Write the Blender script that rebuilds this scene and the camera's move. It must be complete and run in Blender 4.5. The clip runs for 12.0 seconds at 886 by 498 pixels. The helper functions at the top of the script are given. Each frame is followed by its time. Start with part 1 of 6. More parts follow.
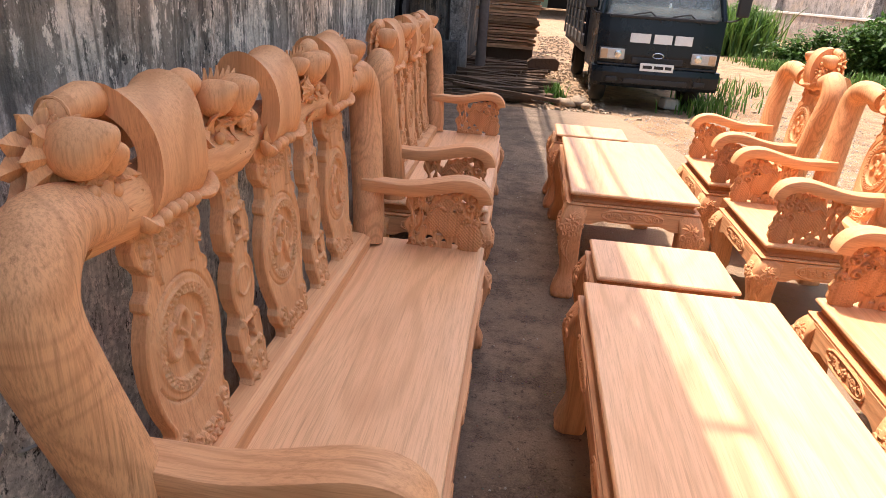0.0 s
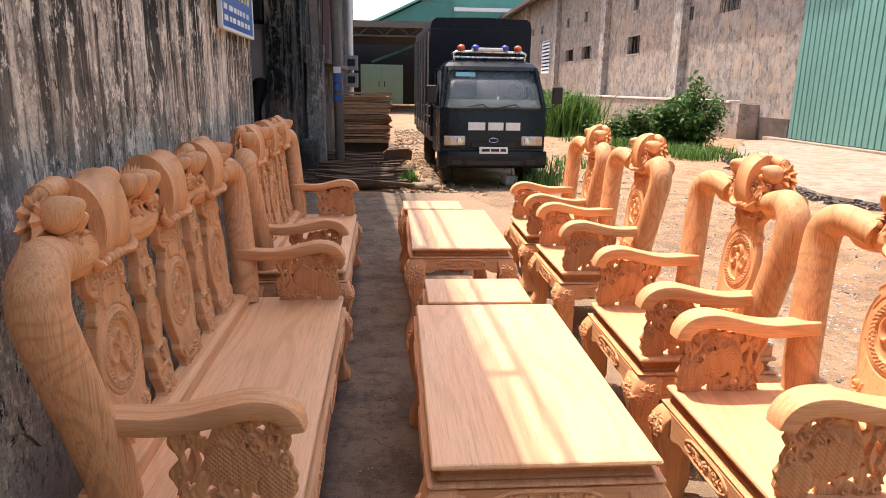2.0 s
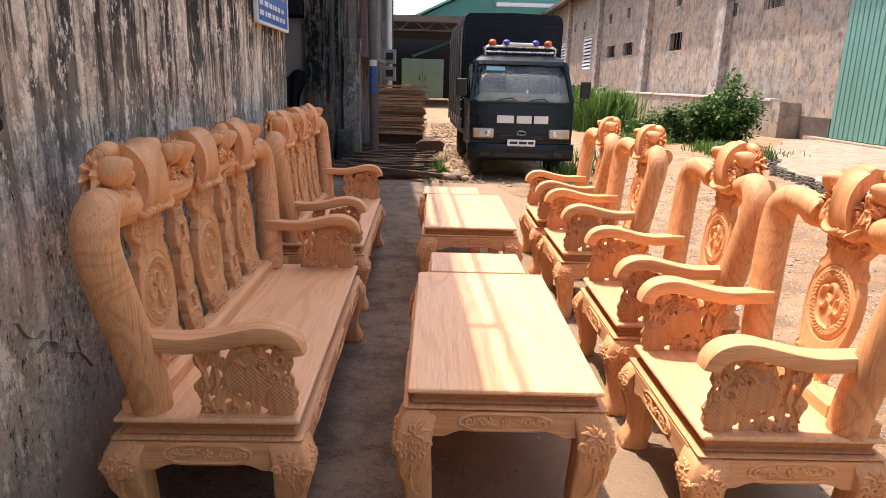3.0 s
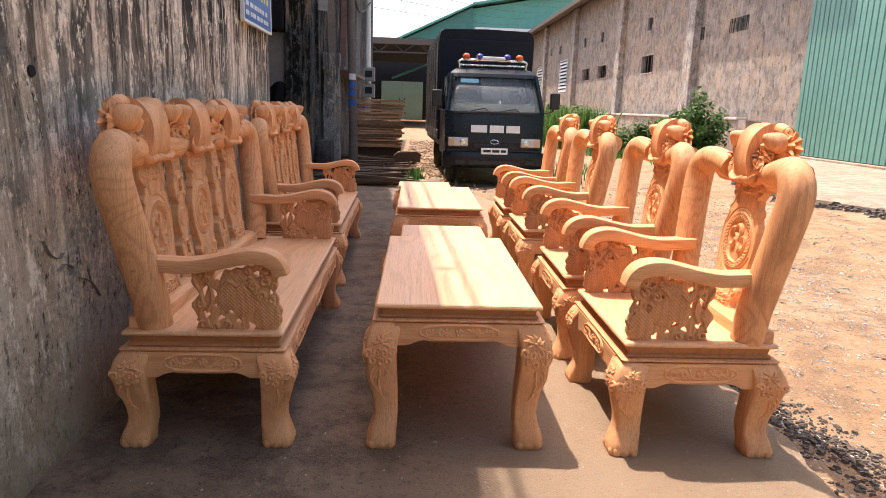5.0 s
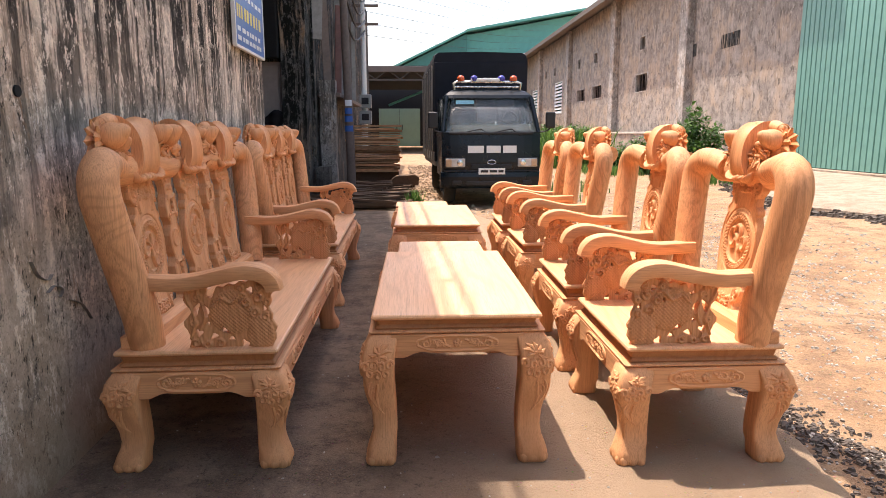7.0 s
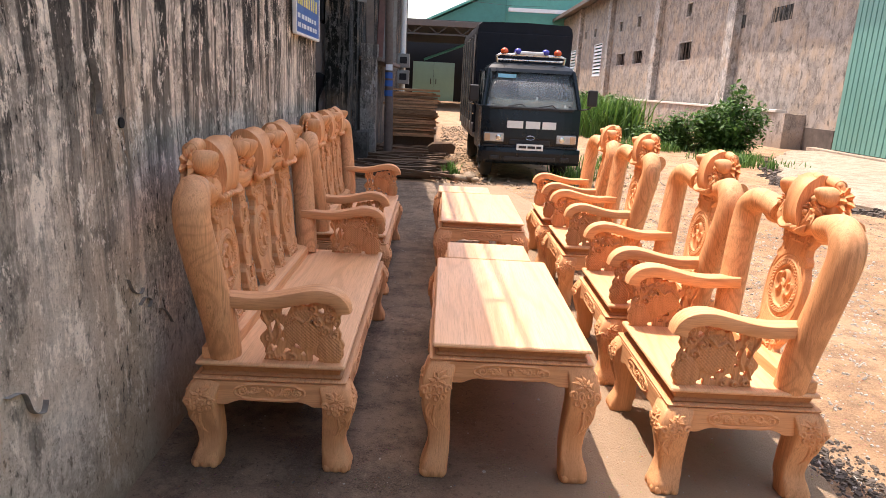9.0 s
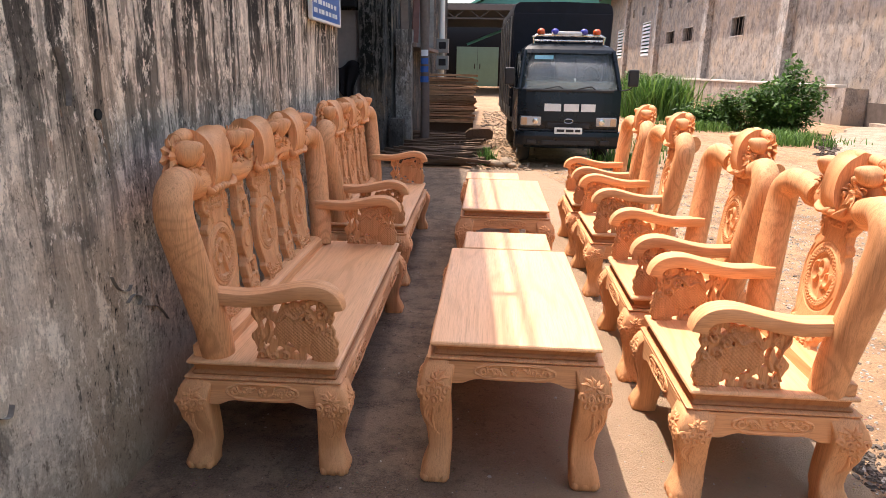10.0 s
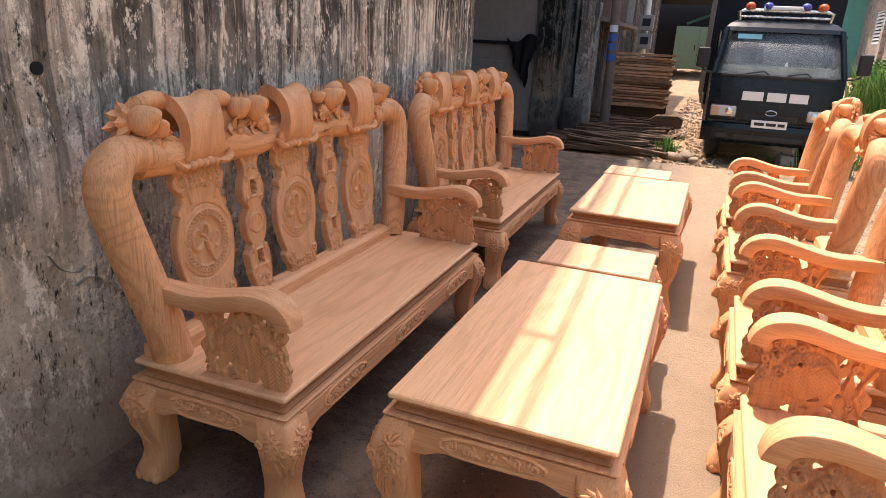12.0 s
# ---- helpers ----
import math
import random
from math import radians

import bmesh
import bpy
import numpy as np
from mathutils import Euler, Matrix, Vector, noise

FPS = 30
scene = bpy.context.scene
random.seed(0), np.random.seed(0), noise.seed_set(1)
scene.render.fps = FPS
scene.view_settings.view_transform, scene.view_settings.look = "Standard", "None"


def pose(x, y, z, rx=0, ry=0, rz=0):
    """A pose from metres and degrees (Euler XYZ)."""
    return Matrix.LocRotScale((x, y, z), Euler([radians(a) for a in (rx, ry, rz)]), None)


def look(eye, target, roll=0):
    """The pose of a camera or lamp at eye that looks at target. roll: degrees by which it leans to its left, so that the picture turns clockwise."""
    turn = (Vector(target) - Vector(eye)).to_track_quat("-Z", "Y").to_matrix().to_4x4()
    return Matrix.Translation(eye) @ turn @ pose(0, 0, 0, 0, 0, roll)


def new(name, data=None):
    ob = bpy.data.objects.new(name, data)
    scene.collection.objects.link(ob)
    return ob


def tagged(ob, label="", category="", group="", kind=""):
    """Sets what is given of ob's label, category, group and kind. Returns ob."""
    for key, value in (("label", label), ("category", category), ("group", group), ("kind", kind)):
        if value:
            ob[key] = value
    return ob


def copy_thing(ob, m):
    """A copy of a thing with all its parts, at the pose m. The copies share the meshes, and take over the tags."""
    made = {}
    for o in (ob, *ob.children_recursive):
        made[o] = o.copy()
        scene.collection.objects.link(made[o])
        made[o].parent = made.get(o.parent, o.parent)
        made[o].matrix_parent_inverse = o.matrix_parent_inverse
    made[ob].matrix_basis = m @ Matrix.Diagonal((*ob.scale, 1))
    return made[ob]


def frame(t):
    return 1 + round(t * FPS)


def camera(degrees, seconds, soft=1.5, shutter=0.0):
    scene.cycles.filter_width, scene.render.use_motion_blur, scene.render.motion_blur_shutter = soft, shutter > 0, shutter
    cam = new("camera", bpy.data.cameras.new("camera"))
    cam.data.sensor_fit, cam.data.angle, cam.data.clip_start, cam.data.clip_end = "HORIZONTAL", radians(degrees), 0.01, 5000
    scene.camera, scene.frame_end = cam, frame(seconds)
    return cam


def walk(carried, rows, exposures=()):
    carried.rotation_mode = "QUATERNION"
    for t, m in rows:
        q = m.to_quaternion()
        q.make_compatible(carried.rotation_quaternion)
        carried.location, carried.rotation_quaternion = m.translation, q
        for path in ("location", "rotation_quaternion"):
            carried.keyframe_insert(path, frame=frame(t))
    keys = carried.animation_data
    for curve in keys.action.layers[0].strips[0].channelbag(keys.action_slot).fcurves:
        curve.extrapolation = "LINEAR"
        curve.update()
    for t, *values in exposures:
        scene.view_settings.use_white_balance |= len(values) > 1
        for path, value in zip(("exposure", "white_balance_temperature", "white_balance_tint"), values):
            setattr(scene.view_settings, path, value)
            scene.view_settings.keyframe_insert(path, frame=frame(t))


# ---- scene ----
cam = camera(68.3, 12.0, soft=0.8)
PATH = [
    (0, (0.002, 0.063, 1.522), (-0.201, 1.905, 0.768), 4.0),
    (0.5, (0.097, -0.093, 1.547), (-0.033, 1.802, 0.922), 3.0),
    (1, (0.218, -0.31, 1.554), (0.119, 1.605, 0.987), 1.3),
    (1.5, (0.207, -0.486, 1.572), (0.207, 1.447, 1.061), 0.4),
    (2, (0.174, -0.709, 1.575), (0.319, 1.228, 1.096), 0.9),
    (2.5, (0.212, -0.894, 1.581), (0.359, 1.038, 1.084), 0.7),
    (3, (0.342, -1.081, 1.551), (0.372, 0.856, 1.056), 1.6),
    (3.5, (0.389, -1.238, 1.553), (0.465, 0.696, 1.047), 1.6),
    (3.7, (0.374, -1.301, 1.55), (0.48, 0.627, 1.03), 1.9),
    (5.3, (0.428, -1.542, 1.267), (0.508, 0.419, 0.88), 1.6),
    (5.5, (0.437, -1.54, 1.245), (0.491, 0.426, 0.882), 0.7),
    (6, (0.436, -1.524, 1.248), (0.489, 0.448, 0.919), -0.3),
    (6.5, (0.439, -1.505, 1.252), (0.52, 0.467, 0.925), -0.0),
    (7, (0.44, -1.508, 1.258), (0.521, 0.459, 0.909), -0.2),
    (7.2, (0.438, -1.51, 1.278), (0.513, 0.455, 0.918), -0.2),
    (8.8, (0.289, -1.595, 1.586), (0.294, 0.349, 1.114), 3.0),
    (9, (0.275, -1.589, 1.592), (0.287, 0.351, 1.104), 2.9),
    (9.5, (0.301, -1.555, 1.589), (0.296, 0.379, 1.076), 2.0),
    (10, (0.467, -1.412, 1.576), (0.334, 0.511, 1.044), 1.1),
    (10.5, (0.636, -1.252, 1.582), (0.381, 0.653, 1.029), 2.0),
    (11, (0.727, -1.017, 1.563), (0.376, 0.868, 0.993), 3.0),
    (11.5, (0.794, -0.769, 1.562), (0.315, 1.075, 0.956), 3.5),
    (12, (0.988, -0.616, 1.546), (0.294, 1.157, 0.933), 3.0),
]
walk(cam, [(t, look(eye, target, roll)) for t, eye, target, roll in PATH],
     [(0.0, 1.57, 7000, 18), (0.5, 1.44, 7000, 18), (1.0, 1.36, 7000, 18), (2.5, 1.33, 7000, 18), (5.5, 1.40, 7000, 18), (9.0, 1.45, 7000, 18), (12.0, 1.43, 7000, 18)])

# ---- world and sun ----
SUN = Vector((-0.24, 0.27, 1.0)).normalized()
world = bpy.data.worlds.new("sky_world")
scene.world = world
world.use_nodes = True
wn = world.node_tree
sky = wn.nodes.new("ShaderNodeTexSky")
sky.sky_type, sky.sun_disc = "NISHITA", False
sky.sun_elevation, sky.sun_rotation = math.asin(SUN.z), math.atan2(SUN.x, SUN.y)
sky.air_density, sky.dust_density, sky.ozone_density = 1.2, 3.0, 0.6
wn.nodes["Background"].inputs["Strength"].default_value = 0.15
wn.links.new(sky.outputs["Color"], wn.nodes["Background"].inputs["Color"])
sun = new("sun", bpy.data.lights.new("sun", "SUN"))
sun.data.energy, sun.data.angle, sun.data.color = 2.75, radians(0.6), (1.0, 0.97, 0.90)
sun.matrix_world = look(SUN * 40, (0, 0, 0))


# ---- materials ----
def material(name, rough=0.7, metal=0.0, spec=0.35):
    """A new material with its tree, its shader and a function that adds and wires nodes."""
    m = bpy.data.materials.new(name)
    m.use_nodes = True
    tree = m.node_tree
    shader = tree.nodes["Principled BSDF"]
    shader.inputs["Roughness"].default_value = rough
    shader.inputs["Metallic"].default_value = metal
    shader.inputs["Specular IOR Level"].default_value = spec

    def node(kind, out=0, props=None, **values):
        n = tree.nodes.new("ShaderNode" + kind)
        for k, v in (props or {}).items():
            setattr_node(n, k, v)
        for k, v in values.items():
            key = int(k[1:]) if k[0] == "i" and k[1:].isdigit() else k.replace("_", " ")
            if hasattr(v, "is_output"):
                tree.links.new(v, n.inputs[key])
            else:
                n.inputs[key].default_value = v
        return n.outputs[out]
    return m, tree, shader, node


def setattr_node(n, k, v):
    if k == "operation":
        n.operation = v
    elif k == "data_type":
        n.data_type = v
    elif k == "blend_type":
        n.blend_type = v
    elif k == "wave_type":
        n.wave_type = v
    elif k == "rings_direction":
        n.rings_direction = v
    elif k == "bands_direction":
        n.bands_direction = v
    elif k == "feature":
        n.feature = v
    elif k == "wave_profile":
        n.wave_profile = v


def ramp(node, fac, *stops):
    """A colour ramp: stops of (place, colour or grey)."""
    out = node("ValToRGB", Fac=fac)
    r = out.node.color_ramp
    while len(r.elements) < len(stops):
        r.elements.new(0.5)
    for e, (p, c) in zip(r.elements, stops):
        e.position = p
        e.color = (*c, 1) if isinstance(c, tuple) else (c, c, c, 1)
    return out


def mix(node, fac, a, b, how="MIX"):
    n = node("MixRGB", props={"blend_type": how}, Fac=fac)
    tree = n.node.id_data
    for key, v in (("Color1", a), ("Color2", b)):
        if hasattr(v, "is_output"):
            tree.links.new(v, n.node.inputs[key])
        else:
            n.node.inputs[key].default_value = (*v, 1)
    return n


def bump(tree, shader, node, height, strength=0.3, distance=0.004):
    tree.links.new(node("Bump", Strength=strength, Distance=distance, Height=height), shader.inputs["Normal"])


def coords(node, scale=(1, 1, 1), turn=(0, 0, 0), place=(0, 0, 0), which="Object", vary=False):
    c = node("TexCoord")
    c = c.node.outputs[which]
    if vary:
        r = node("ObjectInfo")
        off = node("VectorMath", props={"operation": "SCALE"}, i0=(3.1, 1.7, 2.3))
        off.node.id_data.links.new(r.node.outputs["Random"], off.node.inputs["Scale"])
        c = node("VectorMath", props={"operation": "ADD"}, i0=c, i1=off)
    return node("Mapping", Vector=c, Location=place, Rotation=turn, Scale=scale)


def wood_material(name, axis, light=(0.79, 0.405, 0.20), dark=(0.44, 0.185, 0.075), period=0.016, rough=0.62, pith=(0.11, 0.0, 0.17), wild=1.6, spread=0.08, straight=1.0, stretch=0.62, spec=0.3):
    """Bare sanded hardwood, its grain along one axis of the thing."""
    m, tree, shader, node = material(name, rough, spec=spec)
    turn = {"X": (0, radians(90), 0), "Y": (radians(90), 0, 0), "Z": (0, 0, 0)}[axis]
    base = coords(node, turn=turn, vary=True)
    field = node("TexNoise", Vector=node("Mapping", Vector=base, Location=pith, Rotation=(radians(3), radians(4), 0), Scale=(4.2, 4.2, stretch)), Scale=1.0, Detail=1.6, Roughness=0.38, Distortion=0.15 * wild)
    across = node("SeparateXYZ", Vector=node("Mapping", Vector=base, Rotation=(0, radians(2.5), radians(35))))
    phase = node("Math", props={"operation": "MULTIPLY_ADD"}, i0=field, i1=0.62 / period * wild, i2=node("Math", props={"operation": "MULTIPLY"}, i0=across, i1=2.6 / period * straight))
    wave = node("Math", props={"operation": "MULTIPLY_ADD"}, i0=node("Math", props={"operation": "SINE"}, i0=phase), i1=0.5, i2=0.5)
    fibre = node("TexNoise", Vector=node("Mapping", Vector=base, Scale=(240, 240, 7)), Scale=1.0, Detail=3.0, Roughness=0.7)
    pore = node("TexNoise", Vector=node("Mapping", Vector=base, Location=(3, 1, 2), Scale=(90, 90, 3.2)), Scale=1.0, Detail=4.0, Roughness=0.7)
    blotch = node("TexNoise", Vector=node("Mapping", Vector=base, Scale=(5, 5, 1.3)), Scale=1.0, Detail=4.0, Roughness=0.6)
    rings = node("Math", props={"operation": "MULTIPLY"}, i0=ramp(node, wave, (0.0, 0.0), (0.6, 0.10), (0.90, 0.7), (1.0, 0.95)), i1=ramp(node, blotch, (0.38, 0.2), (0.64, 1.0)))
    c = mix(node, rings, light, tuple(0.35 * a + 0.65 * b for a, b in zip(light, dark)))
    c = mix(node, ramp(node, fibre, (0.44, 0.0), (0.70, 0.55)), c, dark)
    c = mix(node, ramp(node, pore, (0.55, 0.0), (0.68, 0.6)), c, dark)
    c = mix(node, ramp(node, blotch, (0.35, 0.0), (0.75, 0.55)), c, tuple(a * k for a, k in zip(light, (0.98, 0.86, 0.76))))
    r = node("ObjectInfo").node.outputs["Random"]
    shade = node("MapRange", Value=r, To_Min=1.0 - spread, To_Max=1.0 + 0.7 * spread)
    c = mix(node, 1.0, c, node("CombineColor", Red=shade, Green=shade, Blue=shade), "MULTIPLY")
    tree.links.new(c, shader.inputs["Base Color"])
    tree.links.new(node("MapRange", Value=blotch, To_Min=rough - 0.1, To_Max=rough + 0.12), shader.inputs["Roughness"])
    h = node("Math", props={"operation": "ADD"}, i0=fibre, i1=wave)
    bump(tree, shader, node, h, 0.4, 0.0015)
    return m


WOOD_X = wood_material("bare_wood_lengthwise", "X", light=(0.79, 0.415, 0.205))
WOOD_Y = wood_material("bare_wood_crosswise", "Y", light=(0.79, 0.415, 0.205))
WOOD_Z = wood_material("bare_wood_upright", "Z", light=(0.78, 0.40, 0.195), dark=(0.44, 0.185, 0.075), wild=2.0, period=0.030, pith=(0.05, 0.02, 0), straight=0.5, spread=0.05)
WOOD_POST = wood_material("bare_wood_turned_post", "Z", light=(0.78, 0.40, 0.195), dark=(0.30, 0.115, 0.045), wild=5.0, period=0.042, pith=(0.05, 0.02, 0), straight=0.04, stretch=2.3, spread=0.05)
WOOD_SEAT = wood_material("bare_wood_seat_board", "X", rough=0.47, spec=0.5, light=(0.84, 0.475, 0.25), dark=(0.50, 0.24, 0.11), period=0.024, pith=(0.3, 0.05, 0.3), wild=1.9)
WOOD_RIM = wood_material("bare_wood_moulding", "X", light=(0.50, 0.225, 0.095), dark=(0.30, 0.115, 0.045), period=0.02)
WOOD_CARVED = wood_material("bare_wood_carving", "Z", light=(0.73, 0.365, 0.17), dark=(0.40, 0.165, 0.065), period=0.02, wild=3)


def plain(name, colour, rough=0.6, metal=0.0, spec=0.4, grain=30.0, vary=0.25, depth=0.001, emit=0.0):
    """A painted, plastic or metal surface with slight mottling and wear."""
    m, tree, shader, node = material(name, rough, metal, spec)
    c = coords(node)
    n1 = node("TexNoise", Vector=c, Scale=grain, Detail=4.0, Roughness=0.65)
    n2 = node("TexNoise", Vector=c, Scale=grain / 9, Detail=3.0, Roughness=0.6)
    n = node("Math", props={"operation": "ADD"}, i0=node("Math", props={"operation": "MULTIPLY"}, i0=n1, i1=0.5), i1=node("Math", props={"operation": "MULTIPLY"}, i0=n2, i1=0.5))
    tree.links.new(ramp(node, n, (0.3, tuple(k * (1 - vary) for k in colour)), (0.7, tuple(min(1, k * (1 + vary)) for k in colour))), shader.inputs["Base Color"])
    tree.links.new(node("MapRange", Value=n, From_Min=0.3, From_Max=0.7, To_Min=max(0.03, rough - 0.12), To_Max=min(1, rough + 0.12)), shader.inputs["Roughness"])
    if depth:
        bump(tree, shader, node, n1, 0.3, depth)
    if emit:
        shader.inputs["Emission Color"].default_value = (*colour, 1)
        shader.inputs["Emission Strength"].default_value = emit
    return m


def stained_wall(name, base, streak, mould, low=(0.30, 0.22, 0.16), top=3.0, thick=1.0, rough_skin=1.0):
    """Old rendered masonry: pale plaster with black streaks that run down, peeling patches and mud at the foot."""
    m, tree, shader, node = material(name, 0.92, spec=0.15)
    c = coords(node)
    sep = node("SeparateXYZ", out=2, Vector=c)
    fine = node("TexNoise", Vector=c, Scale=30.0, Detail=6.0, Roughness=0.75)
    patch = node("TexNoise", Vector=c, Scale=2.2, Detail=8.0, Roughness=0.68)
    wob = node("TexNoise", Vector=c, Scale=1.6, Detail=3.0)
    run = node("TexNoise", Vector=node("Mapping", Vector=mixv(node, c, wob, 0.10), Scale=(9.5, 9.5, 0.42)), Scale=1.0, Detail=7.0, Roughness=0.66)
    run2 = node("TexNoise", Vector=node("Mapping", Vector=mixv(node, c, wob, 0.05), Location=(4, 7, 1), Scale=(26, 26, 0.8)), Scale=1.0, Detail=5.0, Roughness=0.7)
    speck = node("TexNoise", Vector=node("Mapping", Vector=c, Scale=(30, 30, 12)), Scale=1.0, Detail=5.0, Roughness=0.8)
    col = mix(node, ramp(node, patch, (0.42, 0.0), (0.56, 1.0)), base, tuple(k * 0.55 for k in base))
    col = mix(node, ramp(node, fine, (0.47, 0.0), (0.62, 0.7)), col, tuple(min(1, k * 1.34) for k in base))
    col = mix(node, ramp(node, node("TexNoise", Vector=node("Mapping", Vector=c, Location=(9, 2, 5)), Scale=1.3, Detail=6.0), (0.48, 0.0), (0.64, 0.6)), col, (0.50, 0.36, 0.25))
    col = mix(node, ramp(node, node("TexNoise", Vector=node("Mapping", Vector=c, Location=(1, 6, 3), Scale=(4, 4, 2.2)), Scale=1.0, Detail=8.0, Roughness=0.72), (0.545, 0.0), (0.61, 0.8)), col, tuple(k * 0.26 for k in base))
    high = node("MapRange", Value=sep, From_Min=0.55, From_Max=top * 0.62, To_Min=0.0, To_Max=1.0)
    runs = node("Math", props={"operation": "MULTIPLY"}, i0=ramp(node, run, (0.478, 0.0), (0.520, 1.0)), i1=high)
    runs2 = node("Math", props={"operation": "MULTIPLY"}, i0=ramp(node, run2, (0.50, 0.0), (0.57, 0.85)), i1=high)
    col = mix(node, node("Math", props={"operation": "MULTIPLY"}, i0=runs2, i1=0.8 * thick), col, streak)
    col = mix(node, node("Math", props={"operation": "MULTIPLY"}, i0=runs, i1=0.9 * thick), col, mould)
    spots = node("Math", props={"operation": "MULTIPLY"}, i0=ramp(node, speck, (0.56, 0.0), (0.61, 1.0)), i1=ramp(node, patch, (0.40, 0.2), (0.56, 1.0)))
    col = mix(node, spots, col, mould)
    flake = node("TexNoise", Vector=node("Mapping", Vector=c, Location=(2, 5, 8), Scale=(7, 7, 3.5)), Scale=1.0, Detail=9.0, Roughness=0.78)
    col = mix(node, ramp(node, flake, (0.555, 0.0), (0.60, 0.8)), col, tuple(min(1, k * 1.35) for k in base))
    pits = node("TexNoise", Vector=node("Mapping", Vector=c, Location=(6, 1, 4)), Scale=75.0, Detail=4.0, Roughness=0.8)
    col = mix(node, node("Math", props={"operation": "MULTIPLY"}, i0=ramp(node, pits, (0.55, 0.0), (0.64, 0.9 * rough_skin)), i1=ramp(node, patch, (0.36, 0.35), (0.6, 1.0))), col, tuple(k * 0.22 for k in base))
    scab = node("TexNoise", Vector=node("Mapping", Vector=c, Location=(7, 3, 2), Scale=(18, 18, 9)), Scale=1.0, Detail=7.0, Roughness=0.8)
    col = mix(node, ramp(node, scab, (0.57, 0.0), (0.61, 0.75 * rough_skin)), col, tuple(min(1, k * 1.28) for k in base))
    rust = node("TexNoise", Vector=node("Mapping", Vector=c, Location=(5, 9, 1), Scale=(3.5, 3.5, 1.2)), Scale=1.0, Detail=6.0, Roughness=0.7)
    col = mix(node, ramp(node, rust, (0.62, 0.0), (0.70, 0.55 * rough_skin)), col, (0.50, 0.26, 0.12))
    foot = node("MapRange", Value=node("Math", props={"operation": "ADD"}, i0=sep, i1=node("Math", props={"operation": "MULTIPLY"}, i0=patch, i1=0.5)), From_Min=0.25, From_Max=0.85, To_Min=0.85, To_Max=0.0)
    col = mix(node, foot, col, low)
    tree.links.new(col, shader.inputs["Base Color"])
    h = node("Math", props={"operation": "ADD"}, i0=node("Math", props={"operation": "ADD"}, i0=fine, i1=scab), i1=node("Math", props={"operation": "MULTIPLY"}, i0=patch, i1=2.0))
    bump(tree, shader, node, h, 0.7, 0.009)
    return m


def mixv(node, c, noise_out, amount):
    """The place c pushed about by a noise."""
    col = noise_out.node.outputs["Color"]
    off = node("VectorMath", props={"operation": "SCALE"}, i0=col)
    off.node.inputs["Scale"].default_value = amount
    return node("VectorMath", props={"operation": "ADD"}, i0=c, i1=off)


WALL_LEFT = stained_wall("stained_plaster", (0.72, 0.63, 0.53), (0.14, 0.11, 0.09), (0.022, 0.02, 0.018), low=(0.26, 0.18, 0.125), thick=1.1)
WALL_RIGHT = stained_wall("weathered_render", (0.36, 0.305, 0.262), (0.25, 0.20, 0.17), (0.13, 0.11, 0.09), top=12.0, thick=0.45, rough_skin=0.2)
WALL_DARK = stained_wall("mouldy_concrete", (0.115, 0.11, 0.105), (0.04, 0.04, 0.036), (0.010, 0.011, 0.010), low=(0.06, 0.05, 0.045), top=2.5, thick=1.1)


def ground_material(name, base, dusty, damp, stones=0.6, scale=1.0, rough=0.95, mottle=0.9, sunlit_sand=None):
    """Beaten earth or worn concrete: dust drifts, damp patches and grit."""
    m, tree, shader, node = material(name, rough, spec=0.2)
    c = coords(node)
    big = node("TexNoise", Vector=c, Scale=0.55 * scale, Detail=6.0, Roughness=0.62)
    mid = node("TexNoise", Vector=node("Mapping", Vector=c, Location=(3, 8, 0)), Scale=3.2 * scale, Detail=8.0, Roughness=0.7)
    grit = node("TexNoise", Vector=c, Scale=85.0 * scale, Detail=4.0, Roughness=0.75)
    cell = node("TexVoronoi", Vector=c, Scale=34.0 * scale, Randomness=1.0)
    col = mix(node, ramp(node, big, (0.38, 0.0), (0.62, 1.0)), base, dusty)
    col = mix(node, ramp(node, mid, (0.46, 0.0), (0.58, mottle)), col, damp)
    col = mix(node, ramp(node, grit, (0.42, 0.0), (0.78, 0.55)), col, tuple(min(1, k * 1.45) for k in dusty))
    fleck = node("TexNoise", Vector=node("Mapping", Vector=c, Location=(1, 4, 2)), Scale=26.0 * scale, Detail=6.0, Roughness=0.8)
    col = mix(node, ramp(node, fleck, (0.56, 0.0), (0.64, 0.7)), col, tuple(k * 0.5 for k in damp))
    col = mix(node, ramp(node, fleck, (0.33, 0.6), (0.40, 0.0)), col, tuple(min(1, k * 1.5) for k in dusty))
    if sunlit_sand:
        # sand blown and trodden in from one edge, in ragged tongues, plus painted sunlight
        along = node("Math", props={"operation": "ADD"}, i0=node("SeparateXYZ", Vector=c), i1=node("Math", props={"operation": "MULTIPLY"}, i0=mid, i1=0.9))
        col = mix(node, node("MapRange", Value=along, From_Min=0.70, From_Max=1.45, To_Min=0.0, To_Max=0.74), col, sunlit_sand)
    peb = node("Math", props={"operation": "MULTIPLY"}, i0=ramp(node, cell, (0.10, 1.0), (0.24, 0.0)), i1=ramp(node, mid, (0.45, 0.0), (0.58, stones)))
    col = mix(node, peb, col, cell.node.outputs["Color"], "OVERLAY")
    tree.links.new(col, shader.inputs["Base Color"])
    h = node("Math", props={"operation": "ADD"}, i0=node("Math", props={"operation": "MULTIPLY"}, i0=mid, i1=2.0), i1=node("Math", props={"operation": "ADD"}, i0=grit, i1=peb))
    bump(tree, shader, node, h, 0.8, 0.02)
    return m


